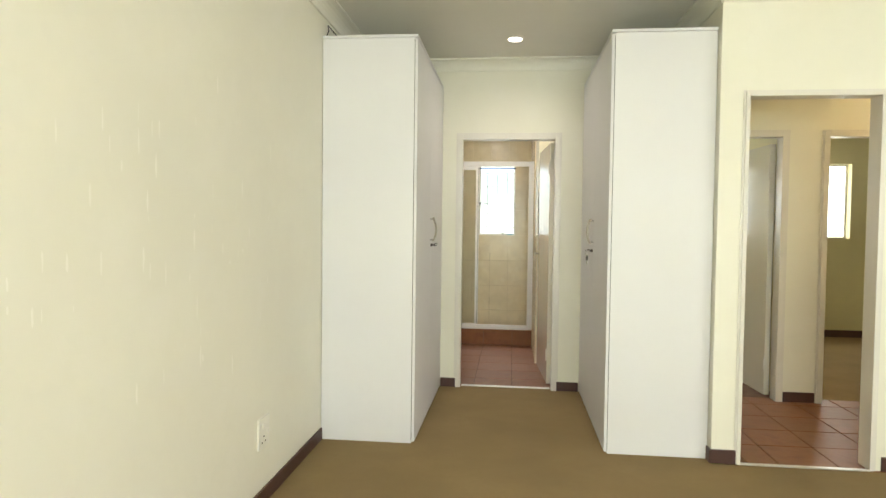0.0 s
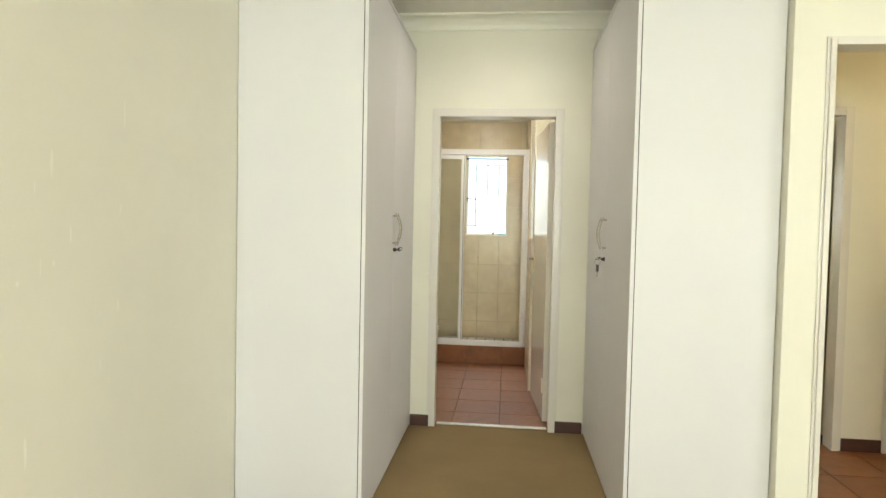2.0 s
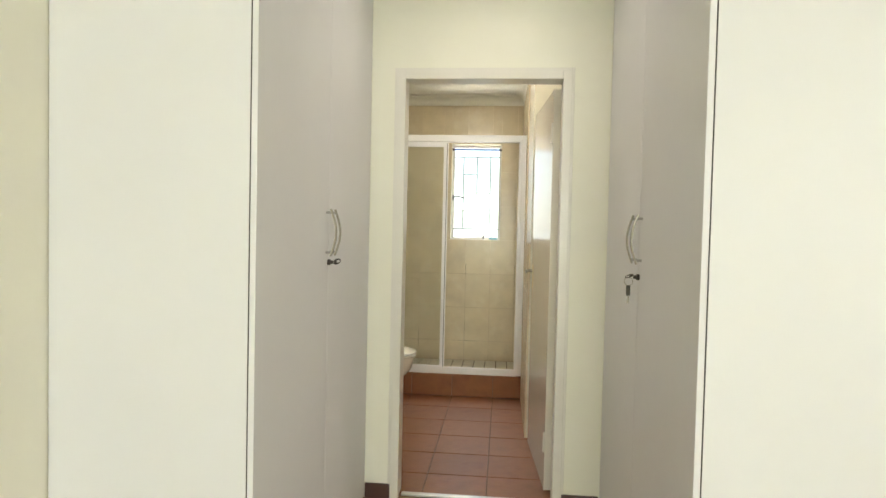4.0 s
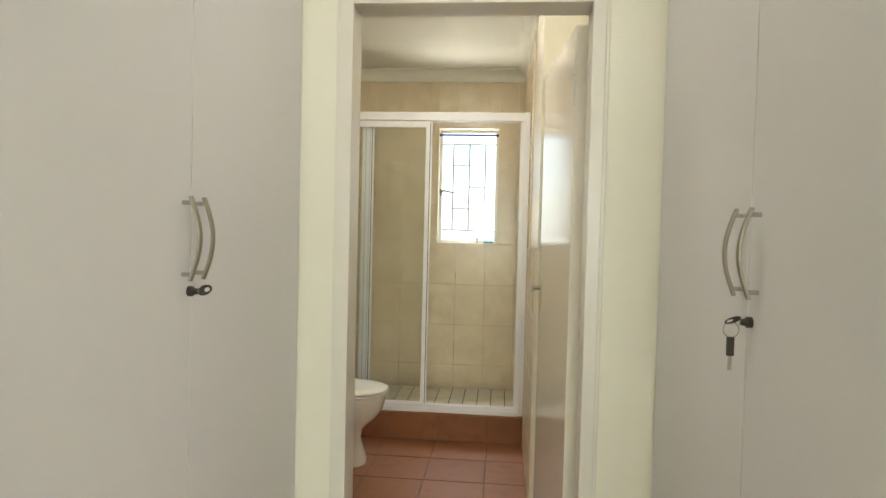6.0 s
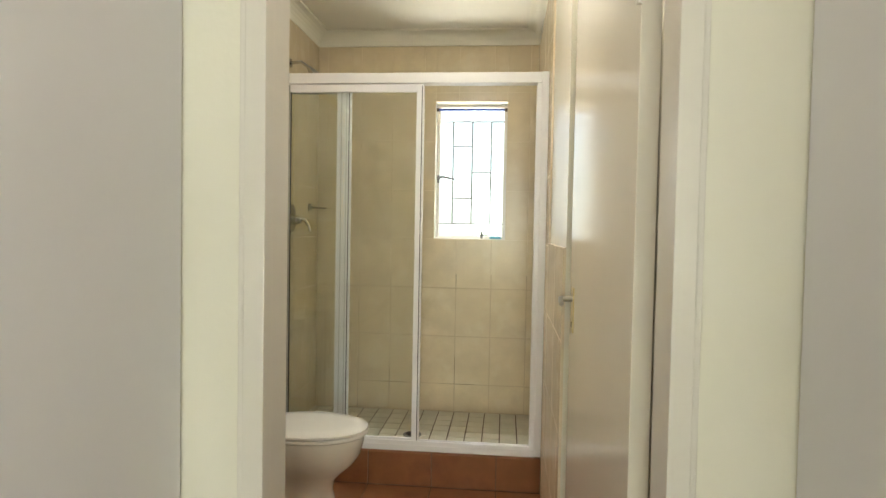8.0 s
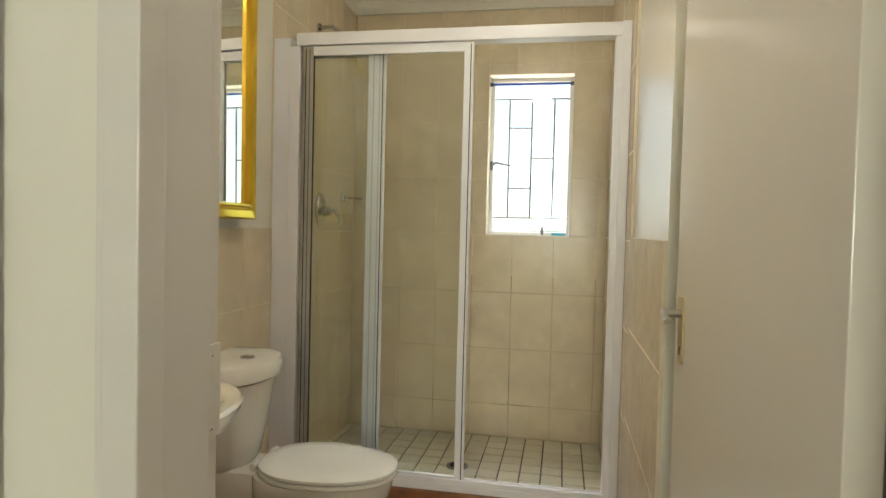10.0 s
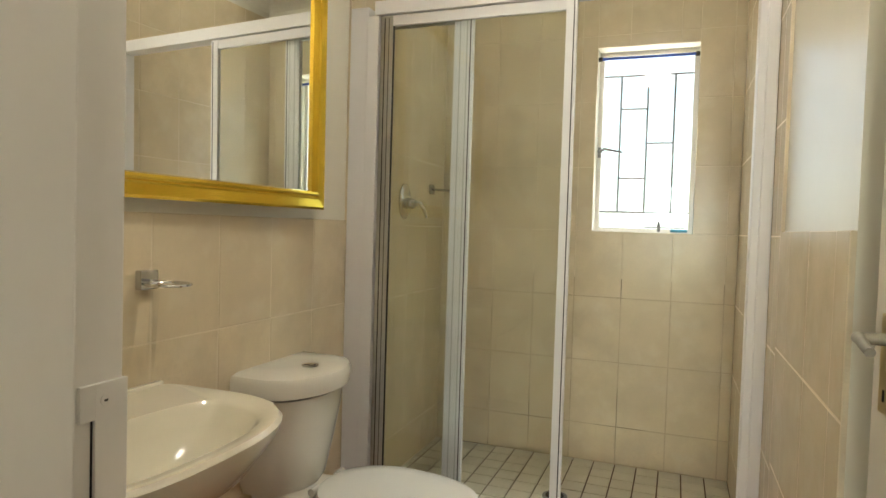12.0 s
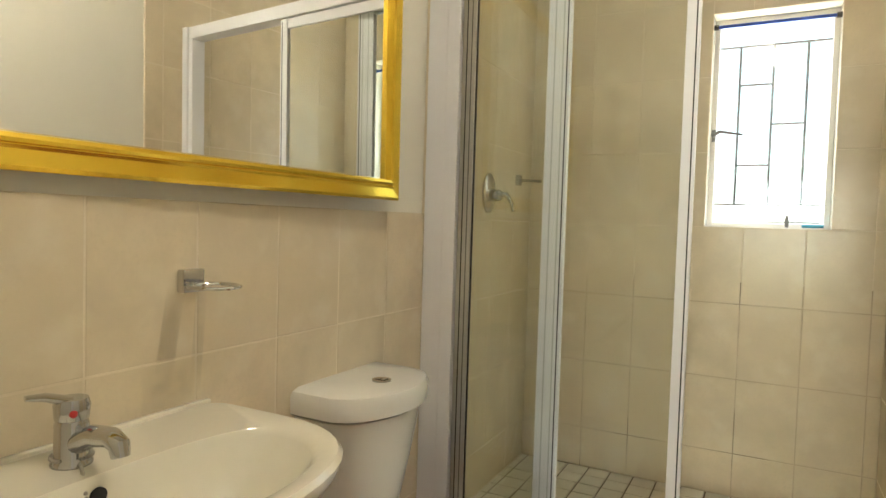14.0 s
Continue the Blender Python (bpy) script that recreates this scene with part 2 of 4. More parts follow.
def tiles(parent, base, u, v, us, vs, thick, gap, mat, uneven=0.0006):
    """Tiles between the joint lines us and vs of the plane through base with axes u and v."""
    u, v, base = Vector(u), Vector(v), Vector(base)
    n = u.cross(v)
    rnd = random.Random(len(us) * 31 + len(vs))
    for u0, u1 in zip(us, us[1:]):
        for v0, v1 in zip(vs, vs[1:]):
            if u1 - u0 < gap * 3 or v1 - v0 < gap * 3:
                continue
            ob = new("tile", tile_mesh(u1 - u0 - gap, v1 - v0 - gap, thick, mat))
            p = base + u * (u0 + u1) / 2 + v * (v0 + v1) / 2 + n * rnd.uniform(-uneven, uneven)
            ob.parent = parent
            ob.matrix_local = Matrix.Translation(p) @ Matrix((u, v, n)).transposed().to_4x4()


def lines(lo, hi, joint, pitch):
    """Joint lines between lo and hi, with one of them at joint."""
    k = math.ceil((lo - joint) / pitch - 1e-6)
    out = [lo]
    while joint + k * pitch < hi - 0.008:
        if joint + k * pitch > lo + 0.008:
            out.append(joint + k * pitch)
        k += 1
    return out + [hi]


# ---- the house: floors, walls, ceilings ----
BED_H, BATH_H = 2.70, 2.62
FRONT, SHELL = -3.6, 8.0
structure("floor_carpet", boxes((-0.7, 4.6, FRONT, 3.05, -0.1, 0), (-0.7, 1.65, 3.05, 4.585, -0.1, 0)), CARPET, "brown short pile fitted carpet in the bedroom", "carpet")
structure("floor_spare_room", boxes((2.75, 6.2, 4.60, 7.78, -0.1, 0.0)), CARPET, "brown fitted carpet of the spare room", "carpet")
structure("floor_side_room", boxes((1.0, 2.65, 4.60, 7.70, -0.1, 0.0)), GROUT_FLOOR, "terracotta coloured floor of the side room", "floor")
bath_floor = structure("floor_bathroom", boxes((-0.76, 1.0, 4.585, 6.55, -0.1, -0.008)), GROUT_FLOOR, "terracotta tiled bathroom floor with brown grout", "floor")
hall_floor = structure("floor_hall", boxes((1.82, 4.6, 3.05, 4.60, -0.1, -0.008)), GROUT_FLOOR, "terracotta tiled hall floor with brown grout", "floor")
shower_floor = structure("floor_shower", boxes((-0.76, 0.74, 6.55, 7.63, -0.1, 0.055)), GROUT_DARK, "shower floor of small off-white tiles with dirty grout", "floor")

structure("wall_bedroom_west", boxes((-0.95, -0.675, FRONT, 4.55, 0, 2.9)), WALL, "cream painted plaster wall with faint scuffs", "wall")
structure("wall_bedroom_east", boxes((4.6, 4.8, FRONT, -2.2, 0, 2.9), (4.6, 4.8, 0.3, 4.49, 0, 2.9), (4.6, 4.8, -2.2, 0.3, 0, 0.8), (4.6, 4.8, -2.2, 0.3, 2.2, 2.9)), WALL, "cream painted bedroom wall with a window opening", "wall")
structure("wall_bedroom_south", boxes((-0.95, -0.3, FRONT - 0.2, FRONT, 0, 2.9), (2.7, 4.8, FRONT - 0.2, FRONT, 0, 2.9), (-0.3, 2.7, FRONT - 0.2, FRONT, 0, 0.75), (-0.3, 2.7, FRONT - 0.2, FRONT, 2.3, 2.9)), WALL, "cream bedroom wall with a wide window opening", "wall")
structure("wall_bathroom_door", boxes((-0.95, 0.035, 4.55, 4.73, 0, 2.9), (0.880, 1.65, 4.55, 4.73, 0, 2.9), (0.035, 0.880, 4.55, 4.73, 2.11, 2.9)), WALL, "cream plaster wall with the bathroom doorway", "wall")
structure("wall_wardrobe_side", boxes((1.65, 1.785, 3.07, 4.55, 0, 2.9)), WALL, "cream plaster wall ending in a short nib", "wall")
structure("wall_hall_opening", boxes((2.52, 4.6, 3.07, 3.22, 0, 2.9), (1.785, 2.52, 3.07, 3.22, 2.107, 2.9)), WALL, "cream wall with the doorway to the hall", "wall")
structure("wall_hall", boxes((1.785, 1.83, 4.49, 4.64, 0, 2.9), (2.607, 2.862, 4.49, 4.64, 0, 2.9), (3.72, 4.8, 4.49, 4.64, 0, 2.9), (1.83, 2.607, 4.49, 4.64, 2.105, 2.9), (2.862, 3.72, 4.49, 4.64, 2.105, 2.9)), WALL, "cream hall wall with two doorways", "wall")
structure("wall_side_room", boxes((2.655, 2.745, 4.64, 7.70, 0, 2.9), (1.0, 1.12, 4.66, 7.70, 0, 2.9), (1.12, 1.2, 7.70, 7.85, 0, 2.9), (2.1, 2.655, 7.70, 7.85, 0, 2.9), (1.2, 2.1, 7.70, 7.85, 0, 1.25), (1.2, 2.1, 7.70, 7.85, 2.18, 2.9)), ROOM_WALL, "cream walls of the side room", "wall")
structure("wall_spare_room", boxes((2.75, 3.65, 7.78, 7.95, 0, 2.9), (4.73, 6.2, 7.78, 7.95, 0, 2.9), (3.65, 4.73, 7.78, 7.95, 0, 1.25), (3.65, 4.73, 7.78, 7.95, 2.19, 2.9), (6.2, 6.35, 4.64, 7.95, 0, 2.9), (4.8, 6.2, 4.49, 4.64, 0, 2.9)), ROOM_WALL, "ochre cream walls of the spare room", "wall")
wall_west = structure("wall_bathroom_west", boxes((-0.95, -0.765, 4.73, 7.85, 0, 2.9)), BATH_WALL, "off-white bathroom wall tiled to dado height", "wall")
wall_east = structure("wall_bathroom_east", boxes((0.745, 1.0, 5.575, 7.85, 0, 2.9), (0.98, 1.0, 4.73, 5.575, 0, 2.9)), BATH_WALL, "off-white bathroom wall with a tiled dado and return", "wall")
wall_north = structure("wall_bathroom_north", boxes((-0.765, 0.055, 7.632, 7.85, 0, 2.9), (0.535, 0.745, 7.632, 7.85, 0, 2.9), (0.055, 0.535, 7.632, 7.85, 0, 1.237), (0.055, 0.535, 7.632, 7.85, 2.162, 2.9)), BATH_WALL, "shower wall of beige tiles with a window", "wall")

structure("ceiling_bedroom", boxes((-0.95, 4.8, FRONT - 0.2, 3.05, BED_H, 2.9), (-0.95, 1.65, 3.05, 4.55, BED_H, 2.9)), CEILING, "white bedroom ceiling board", "ceiling")
structure("ceiling_hall", boxes((1.785, 4.6, 3.22, 4.49, 2.60, 2.9)), CEILING, "white hall ceiling", "ceiling")
structure("ceiling_bathroom", boxes((-0.765, 0.98, 4.73, 7.632, BATH_H, 2.9), (0.2, 0.206, 4.73, 7.632, BATH_H - 0.004, BATH_H)), CEILING, "white bathroom ceiling board with a cover strip", "ceiling")
structure("ceiling_side_room", boxes((1.12, 2.655, 4.64, 7.70, 2.55, 2.9)), CEILING, "white ceiling of the side room", "ceiling")
structure("ceiling_spare_room", boxes((2.745, 6.2, 4.64, 7.78, 2.55, 2.9)), CEILING, "white ceiling of the spare room", "ceiling")

bm = bmesh.new()
cove(bm, (-0.675, FRONT), (-0.675, 4.55), (1, 0), BED_H)
cove(bm, (-0.675, 4.55), (1.65, 4.55), (0, -1), BED_H)
cove(bm, (1.65, 4.55), (1.65, 3.07), (-1, 0), BED_H)
cove(bm, (1.65, 3.07), (4.6, 3.07), (0, -1), BED_H)
structure("cornice_bedroom", bm, CORNICE, "white coved cornice of the bedroom", "cornice")
bm = bmesh.new()
cove(bm, (-0.755, 7.62), (0.735, 7.62), (0, -1), BATH_H)
cove(bm, (-0.765, 4.73), (-0.765, 7.62), (1, 0), BATH_H)
cove(bm, (0.745, 5.575), (0.745, 7.62), (-1, 0), BATH_H)
cove(bm, (-0.765, 4.73), (0.98, 4.73), (0, 1), BATH_H)
structure("cornice_bathroom", bm, CORNICE, "white coved cornice of the bathroom", "cornice")


def skirting(name, *rows):
    bm = bmesh.new()
    for r in rows:
        add_box(bm, *r, bevel=0.003)
    structure(name, bm, SKIRT, "dark brown skirting board", "skirting")


skirting("baseboard_west", (-0.673, -0.661, FRONT, 3.13, 0.001, 0.075))
skirting("baseboard_door_wall", (-0.082, 0.042, 4.537, 4.549, 0.001, 0.075))
skirting("baseboard_door_wall_east", (0.876, 1.05, 4.537, 4.549, 0.001, 0.075))
skirting("baseboard_nib", (1.636, 1.782, 3.057, 3.069, 0.001, 0.08), (1.637, 1.649, 3.07, 3.128, 0.001, 0.08))
skirting("baseboard_hall", (2.618, 2.85, 4.477, 4.489, 0.001, 0.08))
skirting("baseboard_spare_room", (2.75, 6.2, 7.766, 7.779, 0.001, 0.09))
skirting("baseboard_hall_opening", (2.56, 4.6, 3.057, 3.069, 0.001, 0.08))

structure("threshold_bathroom", boxes((0.09, 0.828, 4.60, 4.632, -0.004, 0.006), bevel=0.002), THRESH, "thin metal threshold strip between carpet and tiles", "threshold")
structure("threshold_hall", boxes((1.80, 2.50, 3.055, 3.082, -0.004, 0.006), bevel=0.002), THRESH, "thin metal threshold strip at the hall doorway", "threshold")


# ---- door frames and leaves ----
def door_frame(name, x0, x1, y0, y1, top, rebate, label, face=0.042):
    """Pressed steel frame: clear opening x0..x1 at the stop, a 35 mm wider rebate from y = rebate to the far side y1."""
    step, w = 0.034, face
    bm = bmesh.new()
    for inner, s in ((x0, -1), (x1, 1)):
        rows = ((inner, inner + s * w, y0 - 0.014, y0 + 0.030), (inner + s * 0.004, inner + s * w, y0 + 0.030, rebate), (inner + s * step, inner + s * (w + 0.012), rebate, y1 + 0.012))
        for a, c, ya, yb in rows:
            add_box(bm, min(a, c), max(a, c), ya, yb, 0, top + (w if ya < rebate else w + 0.01), bevel=0.0025)
        o = inner + s * w
        add_box(bm, min(o, o + s * 0.012), max(o, o + s * 0.012), y0 - 0.007, y0 - 0.001, 0, top + w + 0.012, bevel=0.002)
    add_box(bm, x0 + 0.0005, x1 - 0.0005, y0 - 0.014, y0 + 0.030, top, top + w, bevel=0.0025)
    add_box(bm, x0 - 0.004, x1 + 0.004, y0 + 0.030, rebate, top + 0.004, top + w, bevel=0.002)
    add_box(bm, x0 - step, x1 + step, rebate, y1 + 0.012, top + step, top + w + 0.01, bevel=0.002)
    add_box(bm, x0 - w, x1 + w, y0 - 0.007, y0 - 0.001, top + w, top + w + 0.012, bevel=0.002)
    return structure(name, bm, ENAMEL, label, "door frame")


door_frame("door_frame_bathroom", 0.084, 0.832, 4.55, 4.73, 2.055, 4.675, "cream enamelled pressed steel door frame of the bathroom")
door_frame("door_frame_hall", 1.808, 2.498, 3.07, 3.22, 2.085, 3.185, "cream steel door frame between bedroom and hall", 0.022)
door_frame("door_frame_side_room", 1.875, 2.562, 4.49, 4.64, 2.06, 4.60, "cream steel door frame of the side room")
door_frame("door_frame_spare_room", 2.906, 3.675, 4.49, 4.64, 2.06, 4.60, "cream steel door frame of the spare room")


def door_leaf(hinge, turn, width, height, label, plate_side=None):
    """A flush leaf from its hinge along +y, turned about z; the face seen is on its -x side."""
    t = thing("door", hinge[0], hinge[1], 0.008, label, "door")
    t.rotation_euler = (0, 0, radians(turn))
    ORIGIN[t] = Vector()
    leaf = part("leaf", boxes((0.0, 0.044, 0.0, width, 0.0, height), bevel=0.002), LEAF, t)
    for z in (0.25, height - 0.22):
        part("hinge", add_tube(bmesh.new(), [(-0.006, -0.005, z - 0.05), (-0.006, -0.005, z + 0.05)], 0.006, 10), ENAMEL, t)
    if plate_side:
        y = width - 0.055
        plate = part("lock_plate", boxes((-0.004, 0.0, y - 0.02, y + 0.02, 0.977, 1.122), bevel=0.0015), BRASS, t, "worn brass lock plate")
        part("keyhole", boxes((-0.0050, -0.0035, y - 0.003, y + 0.003, 0.995, 1.012)), HOLE, plate)
        part("lever_handle", add_tube(add_tube(bmesh.new(), [(0, y, 1.085), (-0.040, y, 1.085)], 0.009, 12), [(-0.038, y + 0.006, 1.085), (-0.043, y - 0.02, 1.086), (-0.048, y - 0.05, 1.083), (-0.050, y - 0.08, 1.077)], [0.009, 0.008, 0.0075, 0.007], 12), NICKEL, plate, "dull metal lever handle", smooth=True)
        part("lock_edge", boxes((0.01, 0.032, width - 0.0005, width + 0.0015, 0.93, 1.12)), BRASS, t)
    return t


door_leaf((0.806, 4.745), 4.2, 0.735, 2.045, "cream gloss painted flush bathroom door standing open", True)
door_leaf((2.54, 4.66), 3.0, 0.64, 2.02, "cream painted flush door of the side room, standing open", False)

strike = thing("strike_plate", 0.050, 4.71, 1.06, "white painted strike plate on the bathroom door frame", "strike plate")
part("plate", boxes((0.0495, 0.0535, 4.7135, 4.7435, 0.985, 1.108), (0.0495, 0.0535, 4.700, 4.7137, 1.080, 1.108), (0.0495, 0.0535, 4.700, 4.7137, 0.985, 1.012), bevel=0.0008), ENAMEL, strike)
# thin dark strip on the frame, painted for the shade in the strike slot
part("slot", boxes((0.0495, 0.0505, 4.7118, 4.7136, 1.0122, 1.0798)), HOLE, strike)
for z in (0.998, 1.094):
    part("screw", disc(0.0533, 4.722, z, "x", 0.0045, 0.0012, 12), ENAMEL, strike)
    part("screw_slot", boxes((0.0544, 0.0550, 4.7205, 4.7235, z - 0.0008, z + 0.0008)), HOLE, strike)


# ---- wardrobes ----
def bow_handle(parent, x, y, z0, z1, out):
    """A bowed flat strap handle on two pins, on a door at x; out: +1 or -1 along x."""
    n, half = 16, 0.0065
    rings = []
    for i in range(n + 1):
        f = i / n
        c = x + out * (0.017 + 0.021 * math.sin(math.pi * f))
        z = z0 + (z1 - z0) * f
        lean = out * 0.021 * math.pi * math.cos(math.pi * f) / (z1 - z0)
        nx, nz = 1 / math.hypot(1, lean), -lean / math.hypot(1, lean)
        rings.append([Vector((c + nx * a, y + b, z + nz * a)) for a, b in ((-0.003, -half), (-0.003, half), (0.0015, half), (0.003, half - 0.002), (0.003, -half + 0.002), (0.0015, -half))])
    bar = part("handle", loft(rings), NICKEL, parent, "brushed metal bow handle", smooth=True)
    for z in (z0 + 0.013, z1 - 0.013):
        part("pin", add_tube(bmesh.new(), [(x, y, z), (x + out * 0.020, y, z)], 0.0048, 12), CHROME, bar)
    return bar


def wardrobe(x_back, x_front, y0, y1, seam, handle_ys, label):
    out = 1 if x_front > x_back else -1
    t = thing("wardrobe", (x_back + x_front) / 2, (y0 + y1) / 2, 0, label, "wardrobe", "built-in wardrobes")
    lo, hi = min(x_back, x_front), max(x_back, x_front)
    face = x_front - out * 0.020
    c0, c1 = min(x_back, face), max(x_back, face)
    part("end_panel", boxes((c0, c1, y0, y0 + 0.018, 0.001, 2.472), bevel=0.001), MELAMINE, t)
    part("end_panel", boxes((c0, c1, y1 - 0.018, y1, 0.001, 2.472)), MELAMINE, t)
    part("carcass", boxes((c0 + 0.002, c1 - 0.012, y0 + 0.018, y1 - 0.018, 0.07, 2.47)), MELAMINE, t)
    part("plinth", boxes((c0 + 0.03, c1 - 0.03, y0 + 0.018, y1 - 0.018, 0.001, 0.07)), MELAMINE, t)
    part("top_panel", boxes((lo, hi, y0 - 0.008, y1, 2.474, 2.490), bevel=0.0015), MELAMINE, t)
    # black strip painted in for the shade of the gap behind the door edge
    part("gap_lining", boxes((min(face, face + out * 0.0015), max(face, face + out * 0.0015), y0 + 0.001, y0 + 0.017, 0.02, 2.46)), BLACK, t)
    part("top_rail", boxes((min(face, face + out * 0.0025), max(face, face + out * 0.0025), y0 + 0.022, y1 - 0.002, 2.385, 2.470)), MELAMINE, t)
    doors = []
    for a, b in ((y0 + 0.001, seam - 0.0015), (seam + 0.0015, y1 - 0.003)):
        d = part("door", boxes((min(face + out * 0.0032, x_front), max(face + out * 0.0032, x_front), a, b, 0.012, 2.466), bevel=0.0012), MELAMINE, t)
        doors.append(d)
    for d, y in zip(doors, handle_ys):
        bow_handle(d, x_front, y, 1.228, 1.402, out)
    return t, doors


left_robe, left_doors = wardrobe(-0.671, -0.084, 3.135, 4.546, 3.832, (3.796, 3.854), "tall off-white melamine wardrobe with two doors and bow handles")
right_robe, right_doors = wardrobe(1.646, 1.056, 3.128, 4.546, 3.846, (3.798, 3.874), "tall off-white melamine wardrobe with a hanging key ring")


def key(x, y, z, out, label, hanging=False):
    t = thing("key", x, y, z, label, "key", "wardrobe keys")
    part("escutcheon", disc(x, y, z, "x", 0.011, out * 0.010, 16), BLACK, t, "dark round lock rose")
    part("blade", boxes((min(x, x + out * 0.022), max(x, x + out * 0.022), y - 0.0015, y + 0.0015, z - 0.004, z + 0.004)), NICKEL, t)
    mid, sides, d = Vector((x + out * 0.034, y + 0.003, z + 0.003)), 20, -0.35 if hanging else 0.25
    rings = []
    for inner, depth in ((0.45, -0.002), (1.0, -0.002), (1.0, 0.002), (0.45, 0.002)):
        ring = []
        for k in range(sides):
            a = k * math.tau / sides
            u, w = 0.015 * math.cos(a) * inner + (0.005 if inner < 1 else 0), (0.006 if hanging else 0.011) * math.sin(a) * inner
            ring.append(mid + Vector((out * u, depth, w + u * d)))
        rings.append(ring)
    part("bow", loft(rings + rings[:1], False, False), BLACK, t, "dark plastic key bow", smooth=True)
    part("shoulder", tube([(x + out * 0.008, y, z), (x + out * 0.020, y + 0.002, z)], [0.008, 0.006], 12), BLACK, t)
    if hanging:
        cx, cz = x + out * 0.036, z - 0.016
        part("key_ring", add_tube(bmesh.new(), [(cx + 0.015 * math.cos(a), y + 0.004, cz + 0.015 * math.sin(a)) for a in [k * math.tau / 20 for k in range(21)]], 0.0010, 6), NICKEL, t)
        spare = part("spare_key", boxes((cx - 0.0075, cx + 0.0075, y + 0.002, y + 0.009, cz - 0.052, cz - 0.014), bevel=0.003), BLACK, t, "dark plastic spare key")
        part("spare_blade", boxes((cx - 0.0035, cx + 0.0035, y + 0.004, y + 0.006, cz - 0.080, cz - 0.052)), NICKEL, spare)
    return t


key(-0.083, 3.822, 1.204, 1, "dark plastic key in the wardrobe lock")
key(1.055, 3.822, 1.181, -1, "dark key in the wardrobe lock with a spare on a ring", True)

# ---- bedroom fittings ----
cable = thing("cable", -0.635, 3.19, 2.491, "short dark cable end on top of the wardrobe", "cable")
part("lead", tube([(-0.665, 3.175, 2.497), (-0.650, 3.18, 2.53), (-0.660, 3.20, 2.575), (-0.635, 3.21, 2.545), (-0.595, 3.22, 2.499)], 0.0035, 8), BLACK, cable)

socket = thing("wall_socket", -0.675, 2.215, 0.345, "white plastic wall socket on the cream wall", "socket")
plate = part("cover_plate", boxes((-0.6745, -0.663, 2.150, 2.278, 0.272, 0.42), bevel=0.004), PLASTIC, socket)
for dy, dz in ((-0.02, -0.018), (0.02, -0.018), (0.0, 0.008)):
    part("socket_hole", disc(-0.6635, 2.205 + dy, 0.32 + dz, "x", 0.005, 0.0012, 12), HOLE, plate)
part("switch", boxes((-0.665, -0.658, 2.245, 2.262, 0.325, 0.35), bevel=0.002), PLASTIC, plate)
part("switch", boxes((-0.665, -0.658, 2.19, 2.207, 0.368, 0.39), bevel=0.002), PLASTIC, plate)

lamp = thing("downlight", 0.496, 3.97, BED_H, "lit round recessed ceiling downlight", "lamp")
bm = bmesh.new()
add_tube(bm, [(0.496, 3.97, BED_H - 0.0005), (0.496, 3.97, BED_H - 0.007)], [0.064, 0.056], 32)
part("trim_ring", bm, PLASTIC, lamp)
part("lens", disc(0.496, 3.97, BED_H - 0.0085, "z", 0.048, 0.003, 28), LAMP_GLOW, lamp, "glowing lamp lens")
bulb = new("downlight_beam", bpy.data.lights.new("downlight_beam", "SPOT"))
bulb.data.energy, bulb.data.spot_size, bulb.data.spot_blend, bulb.data.color, bulb.data.shadow_soft_size = 26, radians(150), 1.0, (1.0, 0.88, 0.76), 0.04
bulb.matrix_world = look((0.496, 3.97, BED_H - 0.012), (0.496, 3.97, 0))


SCUFF = material("pale_filler_marks", (0.88, 0.86, 0.77), 0.55, 0, 9, 0.03)
marks = bmesh.new()
rnd = random.Random(5)
for i in range(70):
    y, z = rnd.uniform(0.2, 2.4), rnd.gauss(1.3, 0.28)
    w, h = rnd.uniform(0.002, 0.007), rnd.uniform(0.015, 0.10)
    ring_pts = []
    for k in range(10):
        a = k * math.tau / 10
        ring_pts.append(marks.verts.new((-0.6735, y + w * math.cos(a) * rnd.uniform(0.5, 1.2), z + h * 0.5 * math.sin(a) * rnd.uniform(0.8, 1.1))))
    f = marks.faces.new(ring_pts)
    if f.normal.x < 0:
        f.normal_flip()
tagged(part("filler_marks", marks, SCUFF), "pale filler marks on the cream bedroom wall", "paint marks", "", "stuff")

# ---- windows ----
def window(name, x0, x1, y_glass, z0, z1, label, panes=1, material_frame=ENAMEL):
    t = thing(name, (x0 + x1) / 2, y_glass, z0, label, "window", "", "structure")
    w = 0.022
    bm = boxes((x0, x0 + w, y_glass - 0.018, y_glass + 0.018, z0, z1), (x1 - w, x1, y_glass - 0.018, y_glass + 0.018, z0, z1),
               (x0 + w, x1 - w, y_glass - 0.018, y_glass + 0.018, z0, z0 + w), (x0 + w, x1 - w, y_glass - 0.018, y_glass + 0.018, z1 - w, z1), bevel=0.002)
    part("window_frame", bm, material_frame, t)
    step = (x1 - x0 - 2 * w) / panes
    for i in range(panes):
        a = x0 + w + i * step
        g = part("pane", boxes((a + 0.001, a + step - 0.001, y_glass - 0.002, y_glass + 0.002, z0 + w, z1 - w)), GLASS, t)
        g.visible_shadow = False
        if i:
            part("mullion", boxes((a - 0.012, a + 0.012, y_glass - 0.016, y_glass + 0.016, z0 + w, z1 - w), bevel=0.002), material_frame, t)
    return t


bath_win = window("window_1", 0.055, 0.535, 7.745, 1.237, 2.162, "small white steel bathroom window with burglar bars")
window("window_2", 3.65, 4.73, 7.90, 1.25, 2.19, "white spare room window", 3)
